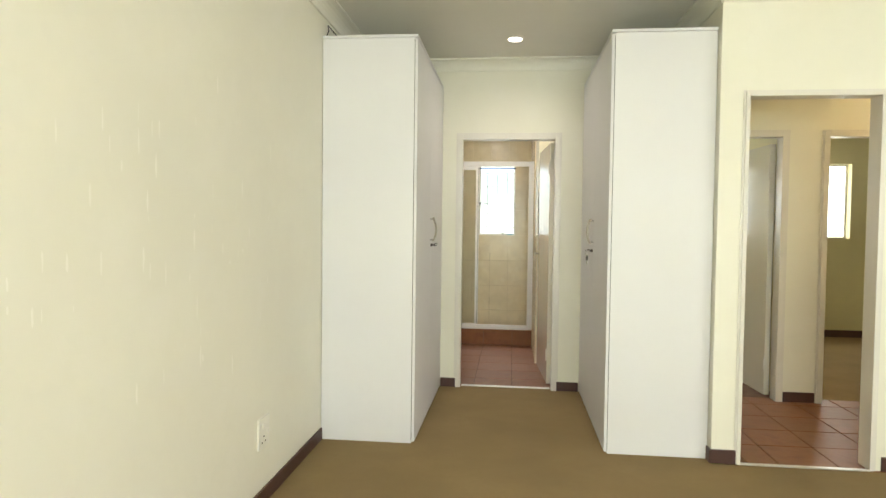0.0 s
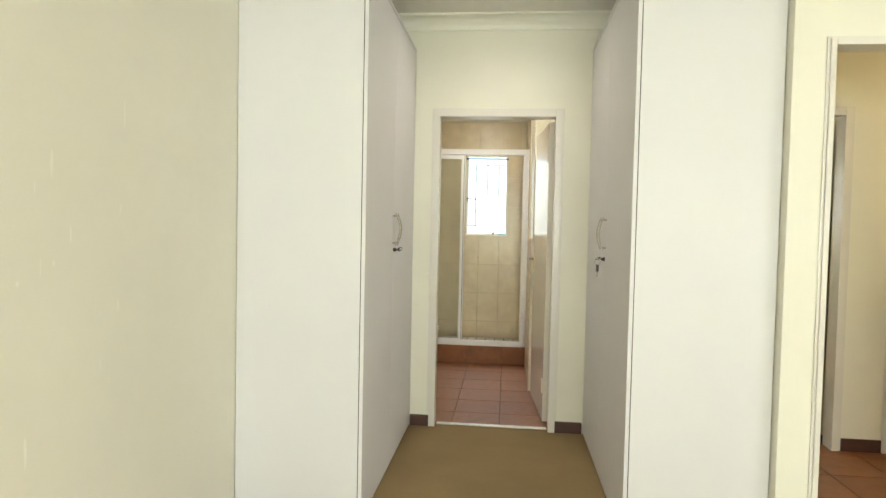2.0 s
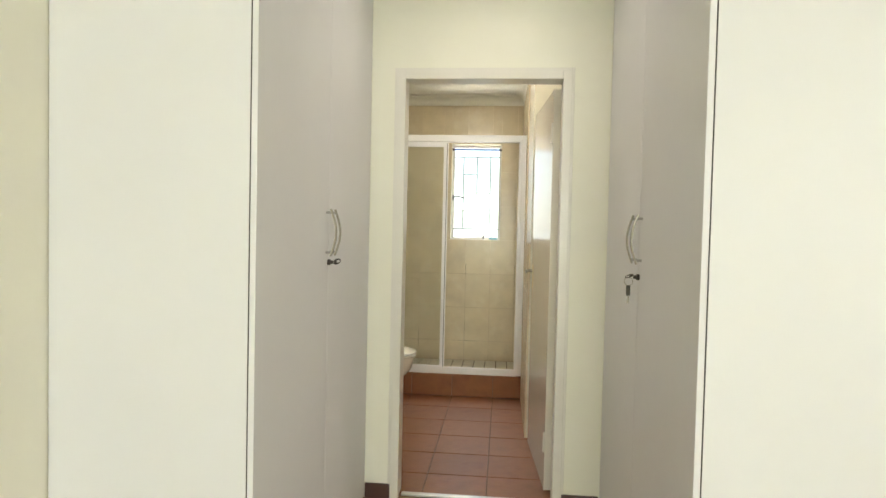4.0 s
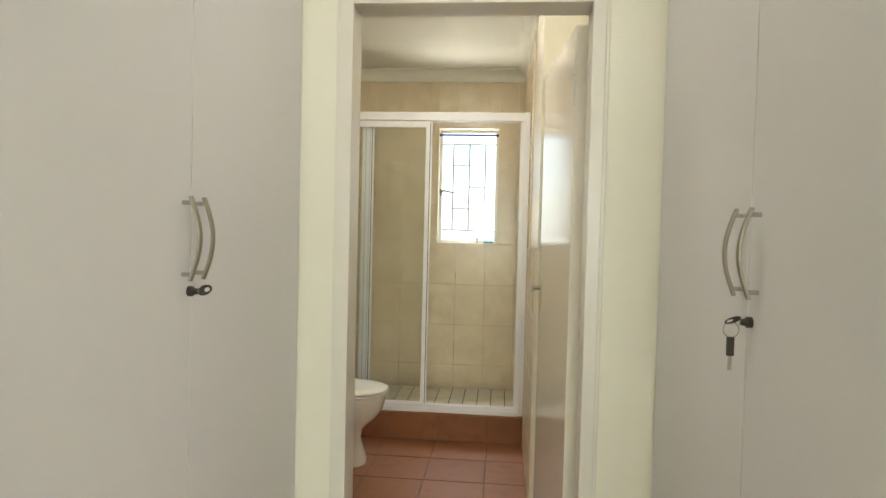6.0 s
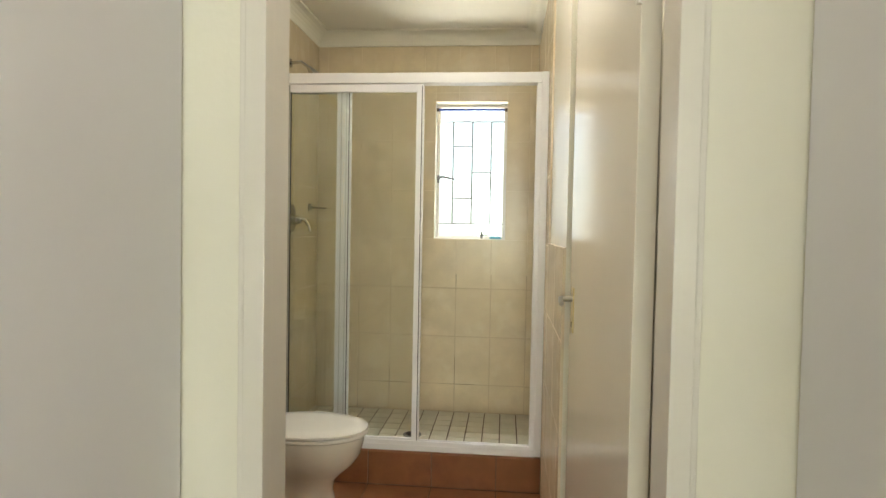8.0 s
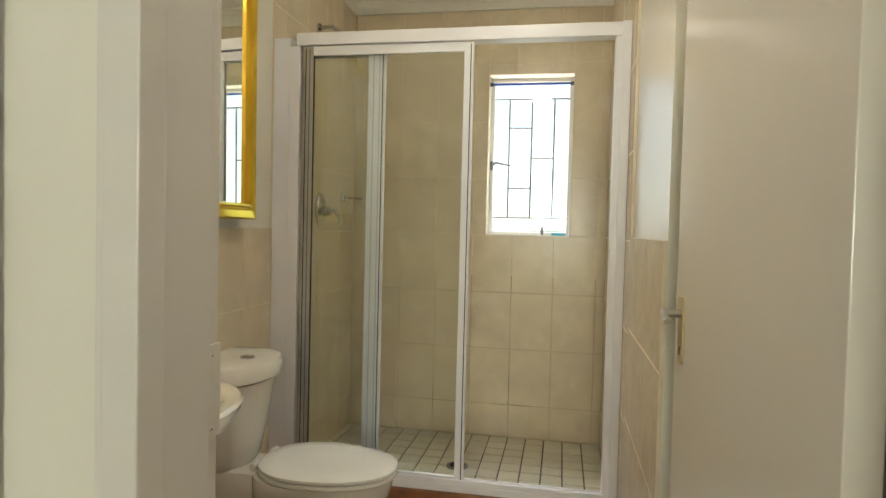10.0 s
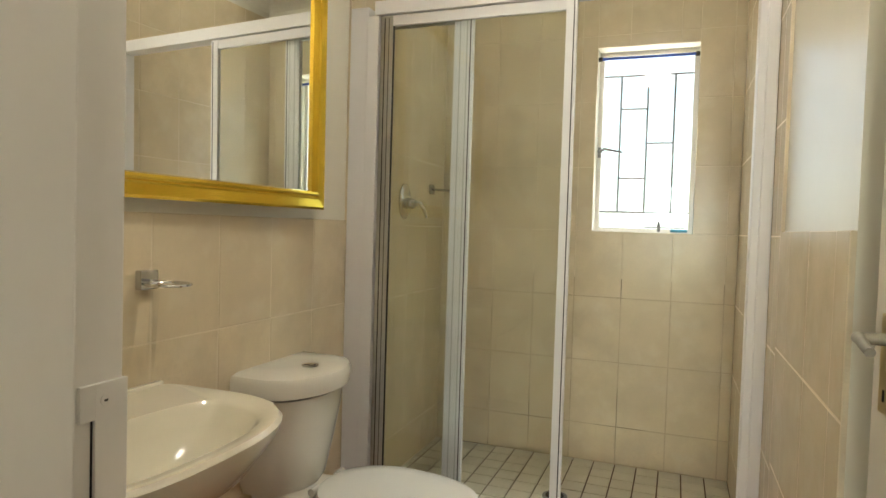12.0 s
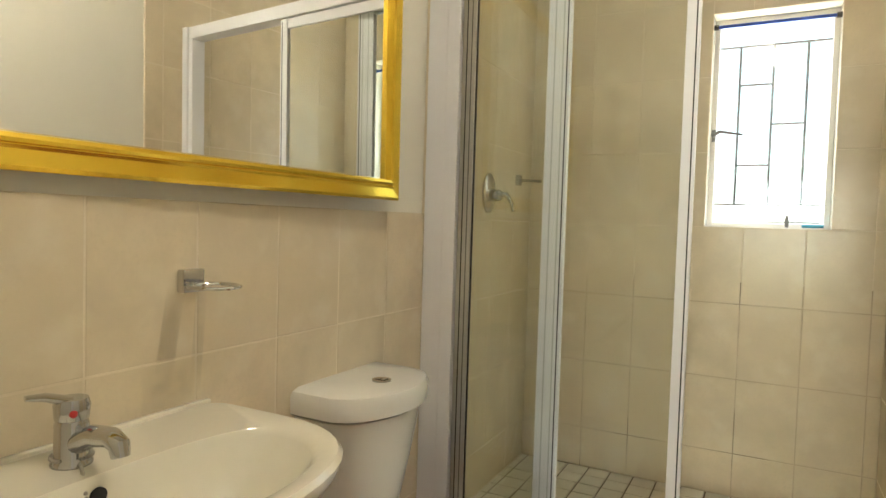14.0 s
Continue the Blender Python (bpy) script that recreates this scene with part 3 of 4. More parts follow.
window("window_3", 1.2, 2.1, 7.82, 1.25, 2.18, "white side room window", 2)
window("window_4", -0.3, 2.7, FRONT - 0.12, 0.75, 2.3, "wide white bedroom window", 3)

hall_lamp = thing("hall_ceiling_lamp", 3.75, 3.85, 2.60, "lit warm glass ceiling lamp of the hall", "lamp")
part("base", disc(3.75, 3.85, 2.598, "z", 0.07, -0.02, 24), PLASTIC, hall_lamp)
part("globe", loft([[Vector((3.75 + r * math.cos(k * math.tau / 24), 3.85 + r * math.sin(k * math.tau / 24), z)) for k in range(24)] for r, z in ((0.06, 2.578), (0.10, 2.55), (0.11, 2.51), (0.08, 2.46), (0.03, 2.44))]), WARM_GLOW, hall_lamp, "glowing glass globe", smooth=True)

# assumed globe, added above the view to lift the bathroom's light
bath_lamp = thing("assumed_bathroom_lamp", 0.25, 5.45, BATH_H, "unseen warm ceiling globe, added to light the bathroom", "lamp")
part("base", disc(0.25, 5.45, BATH_H - 0.001, "z", 0.07, -0.02, 24), PLASTIC, bath_lamp)
part("globe", loft([[Vector((0.25 + r * math.cos(k * math.tau / 24), 5.45 + r * math.sin(k * math.tau / 24), BATH_H - z)) for k in range(24)] for r, z in ((0.06, 0.022), (0.10, 0.045), (0.11, 0.08), (0.08, 0.12), (0.03, 0.14))]), BATH_GLOW, bath_lamp, "glowing glass globe", smooth=True)

stay = thing("window_latch", 0.075, 7.725, 1.65, "grey metal casement window latch", "latch")
part("base", boxes((0.060, 0.076, 7.716, 7.728, 1.622, 1.675), bevel=0.002), STEEL_BAR, stay)
part("pivot", disc(0.070, 7.716, 1.653, "y", 0.012, -0.008, 14), STEEL_BAR, stay)
part("lever", tube([(0.066, 7.710, 1.646), (0.095, 7.700, 1.664), (0.135, 7.695, 1.655), (0.188, 7.690, 1.645)], [0.009, 0.008, 0.0065, 0.005], 8), STEEL_BAR, stay)
peg = thing("window_stay", 0.42, 7.70, 1.255, "metal window stay with a peg on the sill", "window stay")
part("bar", boxes((0.30, 0.50, 7.700, 7.708, 1.262, 1.268)), STEEL_BAR, peg)
part("peg", tube([(0.375, 7.703, 1.24), (0.375, 7.703, 1.27), (0.375, 7.703, 1.285), (0.375, 7.703, 1.298)], [0.006, 0.010, 0.006, 0.002], 10), STEEL_BAR, peg)
soap = thing("soap_bar", 0.46, 7.67, 1.24, "small turquoise soap bar on the window sill", "soap")
part("bar", boxes((0.43, 0.51, 7.655, 7.685, 1.243, 1.258), bevel=0.005), TURQUOISE, soap)
structure("window_sill", boxes((0.056, 0.534, 7.634, 7.727, 1.2372, 1.2430), bevel=0.001), ENAMEL, "cream painted window sill", "sill")

rod = thing("curtain_rod", 0.295, 7.655, 2.11, "blue tension curtain rod with dark ends in the window reveal", "curtain rod")
part("pole", tube([(0.07, 7.655, 2.112), (0.52, 7.655, 2.112)], 0.0075, 12), BLUE, rod, "blue plastic pole")
part("end_cap", tube([(0.056, 7.655, 2.112), (0.075, 7.655, 2.112)], 0.012, 12), BLACK, rod)
part("end_cap", tube([(0.515, 7.655, 2.112), (0.534, 7.655, 2.112)], 0.012, 12), BLACK, rod)

bars = thing("burglar_bars", 0.295, 7.80, 1.237, "thin grey welded steel burglar bars in a stepped pattern", "burglar bars")
Y = 7.80
for x, a, b in ((0.161, 1.343, 2.056), (0.295, 1.343, 2.056), (0.427, 1.343, 2.056)):
    part("upright", tube([(x, Y, a), (x, Y, b)], 0.0058, 8), STEEL_BAR, bars)
for z, a, b in ((1.343, 0.055, 0.535), (2.056, 0.055, 0.535), (1.883, 0.161, 0.295), (1.521, 0.161, 0.295), (1.703, 0.295, 0.427)):
    part("rung", tube([(a, Y + 0.006, z), (b, Y + 0.006, z)], 0.0058, 8), STEEL_BAR, bars)

# ---- shower ----
hob = structure("shower_hob", boxes((-0.755, 0.735, 6.508, 6.60, -0.008, 0.168)), GROUT_FLOOR, "raised shower kerb faced with terracotta tiles", "kerb")

screen = thing("shower_screen", 0.0, 6.555, 0.178, "white framed sliding shower screen with clear glass, half open", "shower screen")
S = 6.555
part("bottom_track", boxes((-0.752, 0.70, S - 0.036, S + 0.034, 0.174, 0.204), (-0.60, 0.68, S - 0.034, S - 0.026, 0.204, 0.226), (-0.60, 0.68, S + 0.006, S + 0.012, 0.204, 0.222), bevel=0.002), ALU, screen)
part("top_track", boxes((-0.645, 0.70, S - 0.036, S + 0.034, 2.032, 2.085), bevel=0.003), ALU, screen)
part("wall_channel", boxes((-0.752, -0.675, S - 0.024, S + 0.028, 0.18, 2.07), (-0.675, -0.628, S - 0.034, S + 0.032, 0.205, 2.031), bevel=0.003), ALU, screen)
part("wall_channel", boxes((0.677, 0.720, S - 0.034, S + 0.032, 0.205, 2.031), (0.70, 0.734, S - 0.045, S + 0.05, 0.18, 2.085), bevel=0.003), ALU, screen)


def panel(x0, x1, y, left, right, names):
    p = part("sliding_panel", boxes((x0, x1, y - 0.008, y + 0.008, 1.990, 2.030), bevel=0.002), names, screen)
    part("bottom_rail", boxes((x0, x1, y - 0.008, y + 0.008, 0.206, 0.236), bevel=0.002), names, p)
    # darker strips laid on the stile faces stand in for shade in their grooves
    part("stile_groove", boxes((right[1] - 0.012, right[1] - 0.008, y - 0.0118, y - 0.0105, 0.215, 2.02)), RUBBER, p)
    for a, b, m in (left, right):
        if b - a > 0.045:
            for k, gm in ((0.30, ALU_GREY if m is ALU else RUBBER), (0.66, ALU_GREY if m is ALU else STEEL_BAR)):
                g0 = a + (b - a) * k
                part("stile_groove", boxes((g0, g0 + 0.004, y - 0.0118, y - 0.0105, 0.215, 2.02)), gm, p)
        part("stile", boxes((a, b, y - 0.011, y + 0.011, 0.212, 2.027), bevel=0.0025), m, p)
    g = part("glass_pane", boxes((left[1] - 0.004, right[0] + 0.004, y - 0.0025, y + 0.0025, 0.230, 1.995)), GLASS, p)
    g.visible_shadow = False
    part("seal", boxes((left[1], left[1] + 0.004, y - 0.0045, y + 0.0045, 0.236, 1.99)), RUBBER, p)
    return p


panel(-0.620, 0.118, S - 0.016, (-0.620, -0.572, ALU_GREY), (0.080, 0.118, ALU), ALU)
panel(-0.625, -0.262, S + 0.020, (-0.625, -0.590, ALU_GREY), (-0.336, -0.262, ALU), ALU_GREY)

drain = thing("shower_drain", 0.004, 7.10, 0.06, "dark round shower floor drain", "drain")
part("grate", disc(0.004, 7.10, 0.062, "z", 0.055, 0.006, 24), STEEL_BAR, drain)
part("recess", disc(0.004, 7.10, 0.0675, "z", 0.040, 0.002, 24), HOLE, drain)

mixer = thing("shower_mixer", -0.755, 7.085, 1.37, "chrome single lever shower mixer on the tiled wall", "mixer")
W = -0.755
bm = bmesh.new()
n = 28
rings = []
for d, k in ((0.0, 1.0), (0.008, 1.0), (0.014, 0.85)):
    rings.append([Vector((W + 0.001 + d, 7.085 + 0.060 * k * math.cos(i * math.tau / n), 1.352 + 0.085 * k * math.sin(i * math.tau / n))) for i in range(n)])
bm.free()
part("cover_plate", loft(rings), CHROME, mixer, smooth=True)
part("cartridge", tube([(W + 0.01, 7.085, 1.342), (W + 0.055, 7.085, 1.342), (W + 0.065, 7.085, 1.342)], [0.026, 0.024, 0.018], 20), CHROME, mixer, smooth=True)
part("lever", tube([(W + 0.055, 7.085, 1.345), (W + 0.085, 7.085, 1.345), (W + 0.11, 7.085, 1.31), (W + 0.118, 7.085, 1.275)], [0.014, 0.012, 0.009, 0.007], 12), CHROME, mixer, smooth=True)

holder = thing("shower_soap_hook", W, 7.42, 1.43, "small chrome hook on the shower wall", "hook")
part("base", boxes((W, W + 0.02, 7.40, 7.44, 1.405, 1.455), bevel=0.004), CHROME, holder)
part("arm", tube([(W + 0.015, 7.42, 1.43), (W + 0.12, 7.42, 1.425)], 0.007, 10), CHROME, holder)

head = thing("shower_rose", W, 7.03, 2.25, "chrome shower rose on a bent wall arm", "shower")
part("rose", disc(W, 7.03, 2.27, "x", 0.026, 0.010, 20), CHROME, head)
part("arm", tube([(W, 7.03, 2.27), (W + 0.07, 7.03, 2.275), (W + 0.12, 7.03, 2.24)], 0.010, 12), CHROME, head, smooth=True)
part("head", tube([(W + 0.115, 7.03, 2.245), (W + 0.135, 7.03, 2.22), (W + 0.150, 7.03, 2.195), (W + 0.153, 7.03, 2.19)], [0.012, 0.022, 0.036, 0.034], 20), CHROME, head, smooth=True)


# ---- toilet ----
def oval(cx, cy, z, front, back, half, n=36, square=2.3):
    """Egg-shaped ring: front reach along +x, back reach along -x, half width along y."""
    out = []
    for i in range(n):
        a = i * math.tau / n
        c, s = math.cos(a), math.sin(a)
        c2, s2 = math.copysign(abs(c) ** (2 / square), c), math.copysign(abs(s) ** (2 / square), s)
        out.append(Vector((cx + (front if c > 0 else back) * c2, cy + half * s2, z)))
    return out


TY = 6.065
toilet = thing("toilet", -0.45, TY, 0.0, "white china close-coupled toilet with its lid down", "toilet")
bowl = [oval(-0.34, TY, z, f, b, h) for z, f, b, h in ((0.0, 0.175, 0.22, 0.115), (0.03, 0.175, 0.22, 0.113), (0.10, 0.150, 0.21, 0.098), (0.15, 0.140, 0.20, 0.092), (0.20, 0.152, 0.20, 0.100), (0.24, 0.195, 0.205, 0.128), (0.275, 0.236, 0.21, 0.154), (0.315, 0.262, 0.22, 0.170), (0.36, 0.274, 0.22, 0.178), (0.385, 0.278, 0.22, 0.180), (0.40, 0.275, 0.22, 0.178))]
part("bowl", loft(bowl), CHINA, toilet, smooth=True)
part("shelf", boxes((-0.75, -0.53, TY - 0.105, TY + 0.105, 0.30, 0.405), bevel=0.02), CHINA, toilet, smooth=True)
ring = [oval(-0.33, TY, z, f, b, h, square=2.2) for z, f, b, h in ((0.402, 0.278, 0.205, 0.182), (0.406, 0.284, 0.21, 0.187), (0.414, 0.284, 0.21, 0.187), (0.419, 0.278, 0.205, 0.182))]
part("seat", loft(ring), SEAT, toilet, "white plastic seat", smooth=True)
lid = [oval(-0.33, TY, z, f, b, h, square=2.2) for z, f, b, h in ((0.4215, 0.276, 0.205, 0.180), (0.425, 0.284, 0.21, 0.187), (0.434, 0.283, 0.208, 0.186), (0.441, 0.262, 0.195, 0.170), (0.445, 0.20, 0.15, 0.12), (0.446, 0.08, 0.06, 0.05))]
part("seat_lid", loft(lid), SEAT, toilet, "white plastic lid", smooth=True)
for dy in (-0.075, 0.075):
    part("hinge", tube([(-0.535, TY + dy - 0.02, 0.425), (-0.535, TY + dy + 0.02, 0.425)], 0.012, 12), SEAT, toilet)


def cistern_ring(z, front, half, bow, n=20):
    """Flat-backed outline with a bowed front."""
    half, ty = half * 0.94, TY + 0.006
    pts = [Vector((-0.752, ty - half, z))]
    for i in range(n + 1):
        f = -1 + 2 * i / n
        edge = 1 - abs(f) ** 12 * 0.22
        pts.append(Vector((-0.752 + (front - bow * f * f) * edge, ty + half * f, z)))
    pts.append(Vector((-0.752, ty + half, z)))
    return pts


cist = part("cistern", loft([cistern_ring(z, f, h, 0.07) for z, f, h in ((0.40, 0.160, 0.150), (0.43, 0.178, 0.165), (0.55, 0.200, 0.185), (0.66, 0.218, 0.200), (0.709, 0.224, 0.206))]), CHINA, toilet, smooth=True)
lid2 = part("cistern_lid", loft([cistern_ring(z, f, h, 0.075) for z, f, h in ((0.714, 0.230, 0.212), (0.720, 0.242, 0.222), (0.762, 0.246, 0.224), (0.777, 0.238, 0.216), (0.784, 0.205, 0.190), (0.785, 0.12, 0.11))]), CHINA, toilet, smooth=True)
button = part("flush_button", disc(-0.605, TY - 0.005, 0.7855, "z", 0.026, 0.005, 24), CHROME, lid2, "round chrome flush button")
part("button_half", boxes((-0.620, -0.606, TY - 0.016, TY + 0.006, 0.7905, 0.7925), bevel=0.0008), CHROME, button)
part("button_half", boxes((-0.604, -0.590, TY - 0.016, TY + 0.006, 0.7905, 0.7925), bevel=0.0008), CHROME, button)

# ---- basin ----
BY = 5.255
basin = thing("wash_basin", -0.52, BY, 0.0, "ivory china pedestal wash basin with a chrome mixer tap", "basin")


def basin_ring(z, reach, half, back, round_=2.6, n=40):
    """Straight back on the wall side, rounded front."""
    out = []
    for i in range(n):
        a = i * math.tau / n
        c, s = math.cos(a), math.sin(a)
        if c >= 0:
            x = back + 0.20 + (reach - 0.20) * abs(c) ** (2 / round_)
            y = BY + half * math.copysign(abs(s) ** (2 / round_), s)
        else:
            x = back + 0.20 - 0.20 * abs(c) ** (2 / 9)
            y = BY + half * math.copysign(abs(s) ** (2 / 7), s)
        out.append(Vector((x, y, z)))
    return out


def bowl_ring(z, cx, front, back, half, n=40):
    return [Vector((cx + (front if math.cos(i * math.tau / n) > 0 else back) * math.copysign(abs(math.cos(i * math.tau / n)) ** 0.8, math.cos(i * math.tau / n)), BY + half * math.copysign(abs(math.sin(i * math.tau / n)) ** 0.75, math.sin(i * math.tau / n)), z)) for i in range(n)]


B = -0.752
rings = [basin_ring(z, r, h, B) for z, r, h in ((0.60, 0.24, 0.15), (0.64, 0.33, 0.23), (0.70, 0.41, 0.30), (0.76, 0.455, 0.333), (0.795, 0.478, 0.348), (0.812, 0.482, 0.352), (0.821, 0.474, 0.345))]
rings += [bowl_ring(z, -0.485, f, b, h) for z, f, b, h in ((0.819, 0.178, 0.098, 0.290), (0.808, 0.165, 0.092, 0.275), (0.77, 0.145, 0.085, 0.245), (0.72, 0.115, 0.070, 0.19), (0.69, 0.07, 0.05, 0.10), (0.684, 0.02, 0.02, 0.02))]
part("bowl", loft(rings), IVORY, basin, smooth=True)
part("pedestal", loft([oval(-0.60, BY, z, f, 0.11, h, 28) for z, f, h in ((0.0, 0.13, 0.115), (0.04, 0.12, 0.105), (0.3, 0.10, 0.085), (0.62, 0.12, 0.10))]), IVORY, basin, smooth=True)
part("splash_ledge", boxes((B, B + 0.018, BY - 0.335, BY + 0.335, 0.815, 0.828), bevel=0.005), IVORY, basin, smooth=True)
part("overflow", disc(-0.5745, BY - 0.030, 0.789, "x", 0.014, 0.0045, 18), HOLE, basin, "dark overflow hole")
part("waste", disc(-0.49, BY, 0.688, "z", 0.028, 0.004, 20), CHROME, basin, "chrome waste ring")

tap = part("mixer_tap", tube([(-0.655, BY - 0.02, 0.818), (-0.655, BY - 0.02, 0.824), (-0.655, BY - 0.02, 0.832), (-0.655, BY - 0.02, 0.885), (-0.655, BY - 0.02, 0.892)], [0.031, 0.031, 0.026, 0.025, 0.023], 24), CHROME, basin, "chrome single lever basin mixer", smooth=True)
part("spout", tube([(-0.650, BY - 0.02, 0.852), (-0.60, BY - 0.02, 0.875), (-0.555, BY - 0.02, 0.880), (-0.538, BY - 0.02, 0.872), (-0.534, BY - 0.02, 0.855)], [0.019, 0.017, 0.016, 0.016, 0.014], 16), CHROME, tap, smooth=True)
part("lever_cap", tube([(-0.655, BY - 0.02, 0.893), (-0.655, BY - 0.02, 0.915), (-0.655, BY - 0.02, 0.926)], [0.025, 0.027, 0.024], 20), CHROME, tap, smooth=True)
part("lever", tube([(-0.655, BY - 0.02, 0.920), (-0.675, BY - 0.05, 0.930), (-0.685, BY - 0.075, 0.932)], [0.022, 0.018, 0.012], 10, 0.35), CHROME, tap, smooth=True)
part("temperature_dot", disc(-0.6330, BY - 0.032, 0.906, "x", 0.006, 0.0035, 14), RED, tap, "red temperature dot")
chain = bmesh.new()
links = []
for i in range(26):
    a = i / 25 * math.tau * 0.8
    links.append((-0.655 + 0.0295 * math.cos(a), BY - 0.02 + 0.0295 * math.sin(a), 0.833))
for i in range(16):
    f = i / 15
    links.append((-0.625 + 0.085 * f, BY - 0.025 - 0.040 * f, 0.826 - 0.006 * f - 0.062 * f * f))
for p in links:
    bmesh.ops.create_icosphere(chain, subdivisions=1, radius=0.0035, matrix=Matrix.Translation(p))
part("plug_chain", chain, NICKEL, basin, "beaded metal plug chain", smooth=True)

plug = part("plug", tube([(-0.560, BY - 0.066, 0.742), (-0.550, BY - 0.066, 0.746), (-0.544, BY - 0.066, 0.748)], [0.019, 0.022, 0.020], 20), RUBBER, basin, "black rubber basin plug")
part("plug_ring", tube([(-0.544, BY - 0.066, 0.748), (-0.540, BY - 0.064, 0.762)], 0.003, 8), NICKEL, plug)

# ---- soap dish and mirror ----
dish = thing("soap_dish", -0.755, 5.54, 1.085, "chrome wall soap dish with an open ring", "soap dish")
part("bracket", boxes((W + 0.001, W + 0.022, 5.512, 5.566, 1.062, 1.110), bevel=0.004), CHROME, dish)
ringbm = bmesh.new()
pts = []
for i in range(25):
    a = i / 24 * math.tau
    pts.append((W + 0.072 + 0.052 * math.cos(a), 5.545 + 0.048 * math.sin(a), 1.078))
add_tube(ringbm, pts, 0.006, 8, 0.7, caps=False)
part("ring", ringbm, CHROME, dish, smooth=True)

STAIN = bpy.data.materials.new("dried_soap_runs")
STAIN.use_nodes = True
sn, sl = STAIN.node_tree.nodes, STAIN.node_tree.links
sp = sn["Principled BSDF"]
sp.inputs["Base Color"].default_value, sp.inputs["Roughness"].default_value = (0.44, 0.34, 0.17, 1), 0.5
sc = sn.new("ShaderNodeTexCoord")
sx = sn.new("ShaderNodeSeparateXYZ")
sl.new(sc.outputs["Generated"], sx.inputs["Vector"])


def hump(sock):
    """4 t (1 - t): nothing at both ends, full in the middle."""
    a = sn.new("ShaderNodeMath")
    a.operation, a.inputs[0].default_value = "SUBTRACT", 1.0
    sl.new(sock, a.inputs[1])
    b = sn.new("ShaderNodeMath")
    b.operation = "MULTIPLY"
    sl.new(sock, b.inputs[0])
    sl.new(a.outputs[0], b.inputs[1])
    return b.outputs[0]


def times(a, b, k=1.0):
    m = sn.new("ShaderNodeMath")
    m.operation = "MULTIPLY"
    sl.new(a, m.inputs[0])
    if b is None:
        m.inputs[1].default_value = k
    else:
        sl.new(b, m.inputs[1])
    return m.outputs[0]


cloud_tex = sn.new("ShaderNodeTexNoise")
cloud_tex.inputs["Scale"].default_value, cloud_tex.inputs["Detail"].default_value = 35.0, 4.0
sl.new(sc.outputs["Object"], cloud_tex.inputs["Vector"])
sl.new(times(times(times(hump(sx.outputs["Y"]), hump(sx.outputs["Z"])), cloud_tex.outputs["Fac"]), None, 5.0), sp.inputs["Alpha"])
runs = thing("soap_stain", -0.7545, 5.53, 0.83, "faint dried soap runs on the tiles under the soap dish", "stain", "", "stuff")
for y0, y1, z0, z1, slant in ((5.455, 5.500, 0.86, 1.075, 0.035), (5.545, 5.575, 0.84, 1.075, 0.018), (5.43, 5.52, 0.80, 0.93, 0.0), (5.50, 5.56, 0.82, 0.92, 0.0)):
    run = bmesh.new()
    strip = [[run.verts.new((-0.7541, yy + slant * k / 8, z0 + (z1 - z0) * k / 8)) for yy in (y0, y1)] for k in range(9)]
    for lower, upper in zip(strip, strip[1:]):
        run.faces.new((lower[0], lower[1], upper[1], upper[0]))
    part("run", run, STAIN, runs)

mirror = thing("wall_mirror", -0.752, 5.55, 1.74, "large rectangular mirror in a polished gold frame", "mirror")
MX, M0, M1, MZ0, MZ1, FW = -0.763, 4.80, 6.245, 1.283, 2.25, 0.062


def frame_side(a, b, inward_a, inward_b):
    """One mitred moulding: a, b outer corners, inward_*: step to the inner corners (y, z)."""
    prof = ((0.0, 0.0), (0.0, 0.016), (0.12, 0.022), (0.55, 0.019), (0.64, 0.022), (0.655, 0.014), (0.685, 0.014), (0.70, 0.025), (0.80, 0.030), (0.92, 0.028), (1.0, 0.010), (1.0, 0.0))
    out = []
    for (y, z), (dy, dz) in ((a, inward_a), (b, inward_b)):
        out.append([Vector((MX + h, y + dy * f, z + dz * f)) for f, h in prof])
    return loft(out)


c00, c10, c01, c11 = (M0, MZ0), (M1, MZ0), (M0, MZ1), (M1, MZ1)
for a, b, ia, ib in ((c00, c10, (FW, FW), (-FW, FW)), (c10, c11, (-FW, FW), (-FW, -FW)), (c11, c01, (-FW, -FW), (FW, -FW)), (c01, c00, (FW, -FW), (FW, FW))):
    part("frame_moulding", frame_side(a, b, ia, ib), GOLD, mirror, "polished gold frame moulding")
part("mirror_glass", boxes((MX, MX + 0.008, M0 + FW - 0.004, M1 - FW + 0.004, MZ0 + FW - 0.004, MZ1 - FW + 0.004)), MIRROR, mirror, "silvered mirror glass")

# hung a little askew, the far end standing off the wall
mirror.rotation_euler = (0, radians(-0.3), radians(-2.4))
mirror.location.x += 0.034
mirror.location.y += 0.002

# ---- outside ----
structure("ground", boxes((-60, 60, -60, 90, -0.5, -0.3)), GRASS, "dry green lawn round the house", "ground")

# ---- tiles ----
G = 0.0026
structure("tile_bed_north", boxes((-0.755, 0.735, 7.6212, 7.632, 0.05, 1.0)), GROUT, "stained grout between the lower shower tiles", "grout")
structure("tile_bed_north_upper", boxes((-0.755, 0.055, 7.6214, 7.632, 1.0, 2.53), (0.535, 0.735, 7.6214, 7.632, 1.0, 2.53), (0.055, 0.535, 7.6214, 7.632, 1.0, 1.2372), (0.055, 0.535, 7.6214, 7.632, 2.162, 2.53)), GROUT_PALE, "pale grout between the upper shower tiles", "grout")
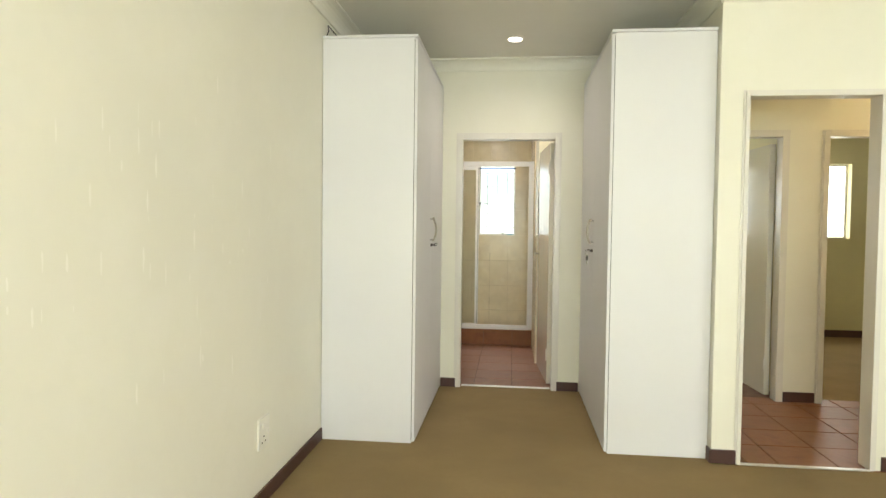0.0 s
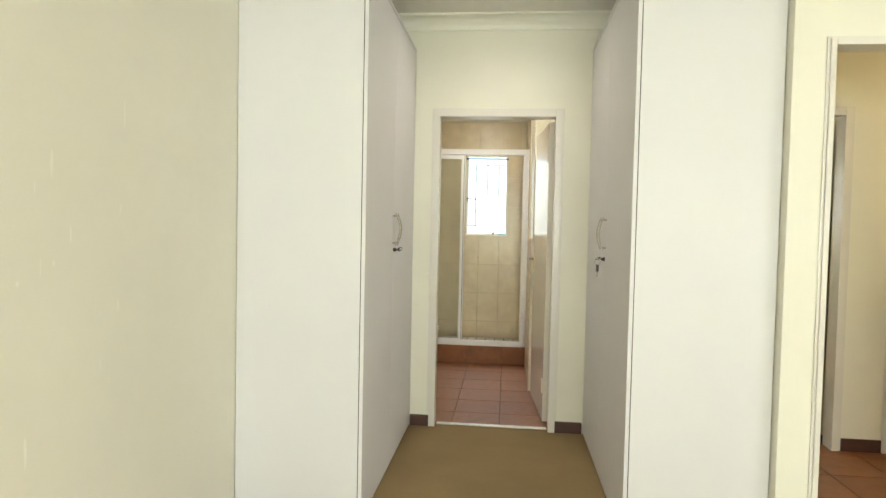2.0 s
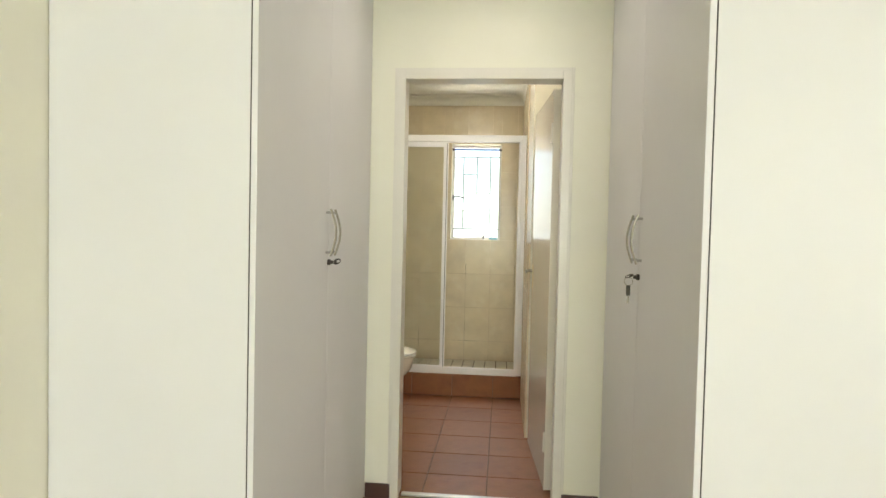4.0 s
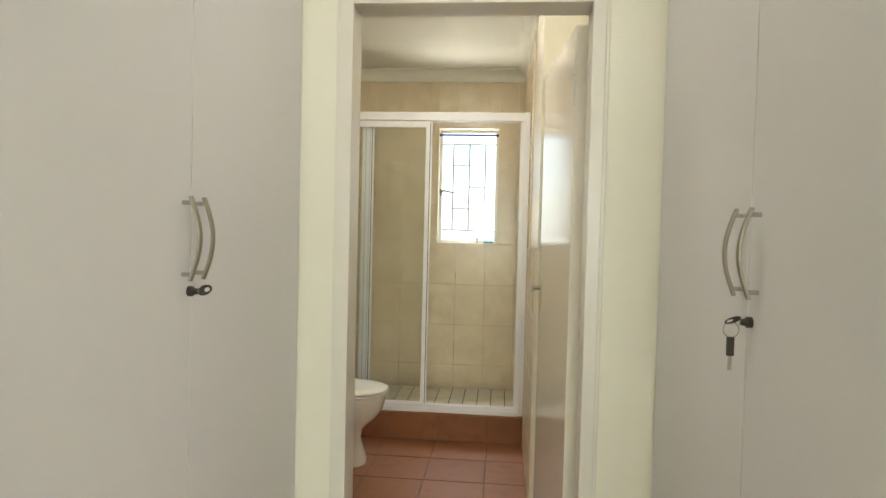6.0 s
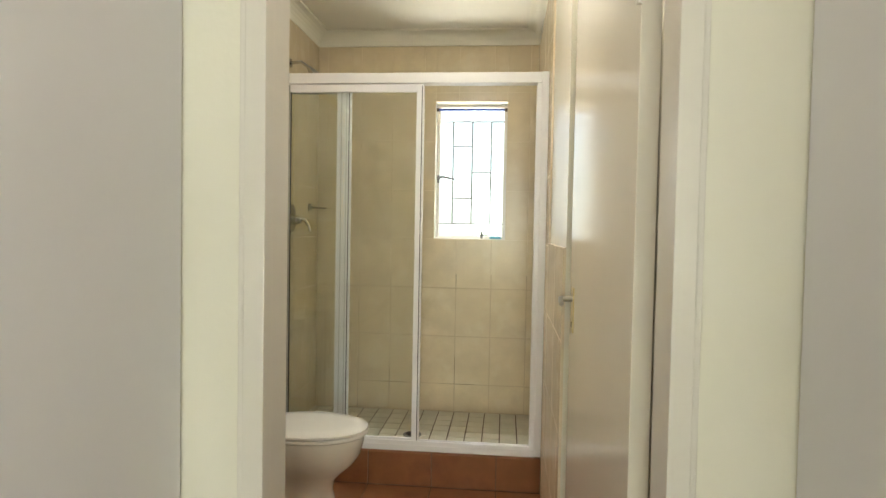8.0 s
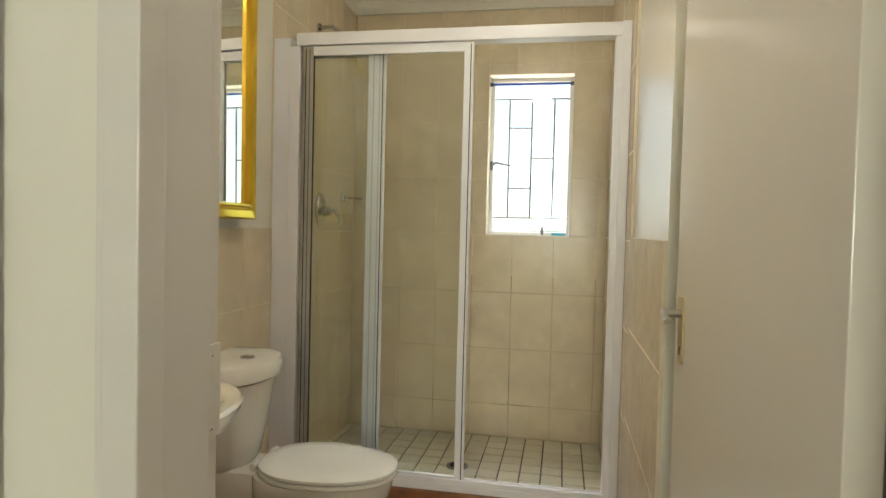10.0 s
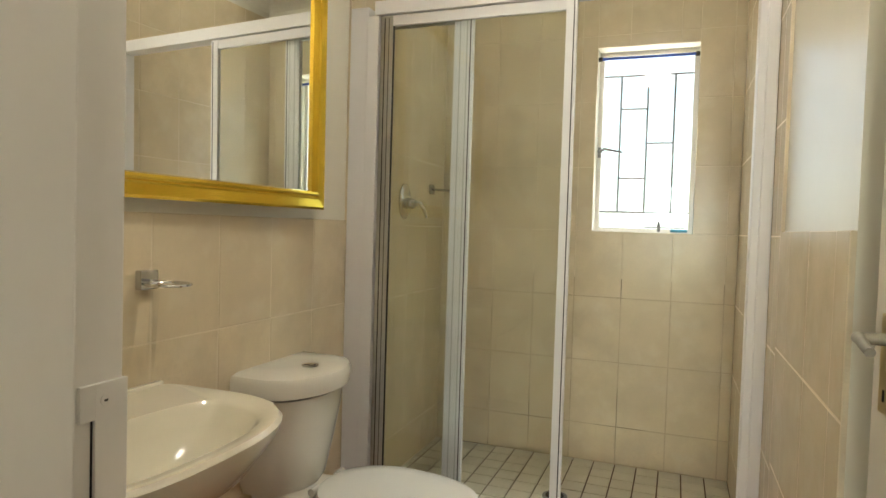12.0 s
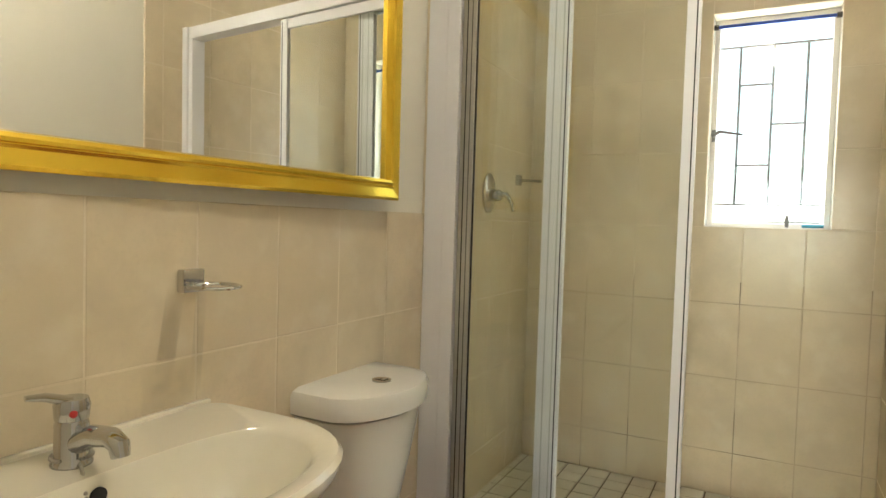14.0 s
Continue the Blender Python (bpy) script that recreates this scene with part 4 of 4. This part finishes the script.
structure("tile_bed_west", boxes((-0.765, -0.7558, 4.731, 6.54, 0, 1.250), (-0.765, -0.7558, 6.54, 7.63, 0.05, 2.53)), GROUT_PALE, "pale grout between the wall tiles", "grout")
structure("tile_bed_east", boxes((0.7358, 0.745, 5.576, 6.33, 0, 1.250), (0.7358, 0.745, 6.33, 7.63, 0.05, 2.53)), GROUT_PALE, "pale grout between the wall tiles", "grout")
rows_wall = [0.06, 0.250, 0.577, 0.905, 1.237, 1.564, 1.892, 2.22, 2.53]
cols_north = [-0.755, -0.69, -0.457, -0.237, -0.022, 0.212, 0.448, 0.686, 0.735]
tiles(wall_north, (0, 7.6255, 0), (1, 0, 0), (0, 0, 1), cols_north, rows_wall[:5], 0.0055, G, WALL_TILE)
tiles(wall_north, (0, 7.6255, 0), (1, 0, 0), (0, 0, 1), [-0.755, -0.69, -0.457, -0.237, -0.022, 0.055], rows_wall[4:], 0.0055, G, WALL_TILE)
tiles(wall_north, (0, 7.6255, 0), (1, 0, 0), (0, 0, 1), [0.535, 0.686, 0.735], rows_wall[4:], 0.0055, G, WALL_TILE)
tiles(wall_north, (0, 7.6255, 0), (1, 0, 0), (0, 0, 1), [0.055, 0.212, 0.448, 0.535], [2.162, 2.22, 2.53], 0.0055, G, WALL_TILE)
rows_dado = [0.0, 0.27, 0.597, 0.925, 1.252]
tiles(wall_west, (-0.7605, 0, 0), (0, 1, 0), (0, 0, 1), lines(4.732, 6.54, 5.319, 0.246), rows_dado, 0.0055, G, WALL_TILE)
tiles(wall_west, (-0.7605, 0, 0), (0, 1, 0), (0, 0, 1), lines(6.54, 7.62, 7.39, 0.246), rows_wall, 0.0055, G, WALL_TILE)
tiles(wall_east, (0.7405, 0, 0), (0, -1, 0), (0, 0, 1), lines(-6.33, -5.576, -5.92, 0.246), rows_dado, 0.0055, G, WALL_TILE)
tiles(wall_east, (0.7405, 0, 0), (0, -1, 0), (0, 0, 1), lines(-7.62, -6.33, -7.40, 0.246), [0.0] + rows_wall[1:], 0.0055, G, WALL_TILE)
tiles(bath_floor, (0, 0, -0.0078), (1, 0, 0), (0, 1, 0), lines(-0.755, 0.97, 0.19, 0.325), lines(4.634, 6.503, 6.195, 0.325), 0.0075, 0.007, TERRACOTTA, 0.0004)
tiles(hall_floor, (0, 0, -0.0078), (1, 0, 0), (0, 1, 0), lines(1.862, 4.6, 2.36, 0.325), lines(3.064, 4.60, 3.42, 0.325), 0.0075, 0.007, TERRACOTTA, 0.0004)
tiles(hob, (0, 6.5075, 0), (1, 0, 0), (0, 0, 1), lines(-0.755, 0.735, 0.19, 0.325), [0.0, 0.172], 0.0055, 0.005, TERRACOTTA)
tiles(hob, (0, 0, 0.1685), (1, 0, 0), (0, 1, 0), lines(-0.755, 0.735, 0.19, 0.325), [6.503, 6.60], 0.0055, 0.005, TERRACOTTA)
tiles(shower_floor, (0, 0, 0.0555), (1, 0, 0), (0, 1, 0), lines(-0.755, 0.735, 0.735, 0.104), lines(6.602, 7.62, 7.62, 0.104), 0.0055, 0.0065, SHOWER_TILE, 0.0008)
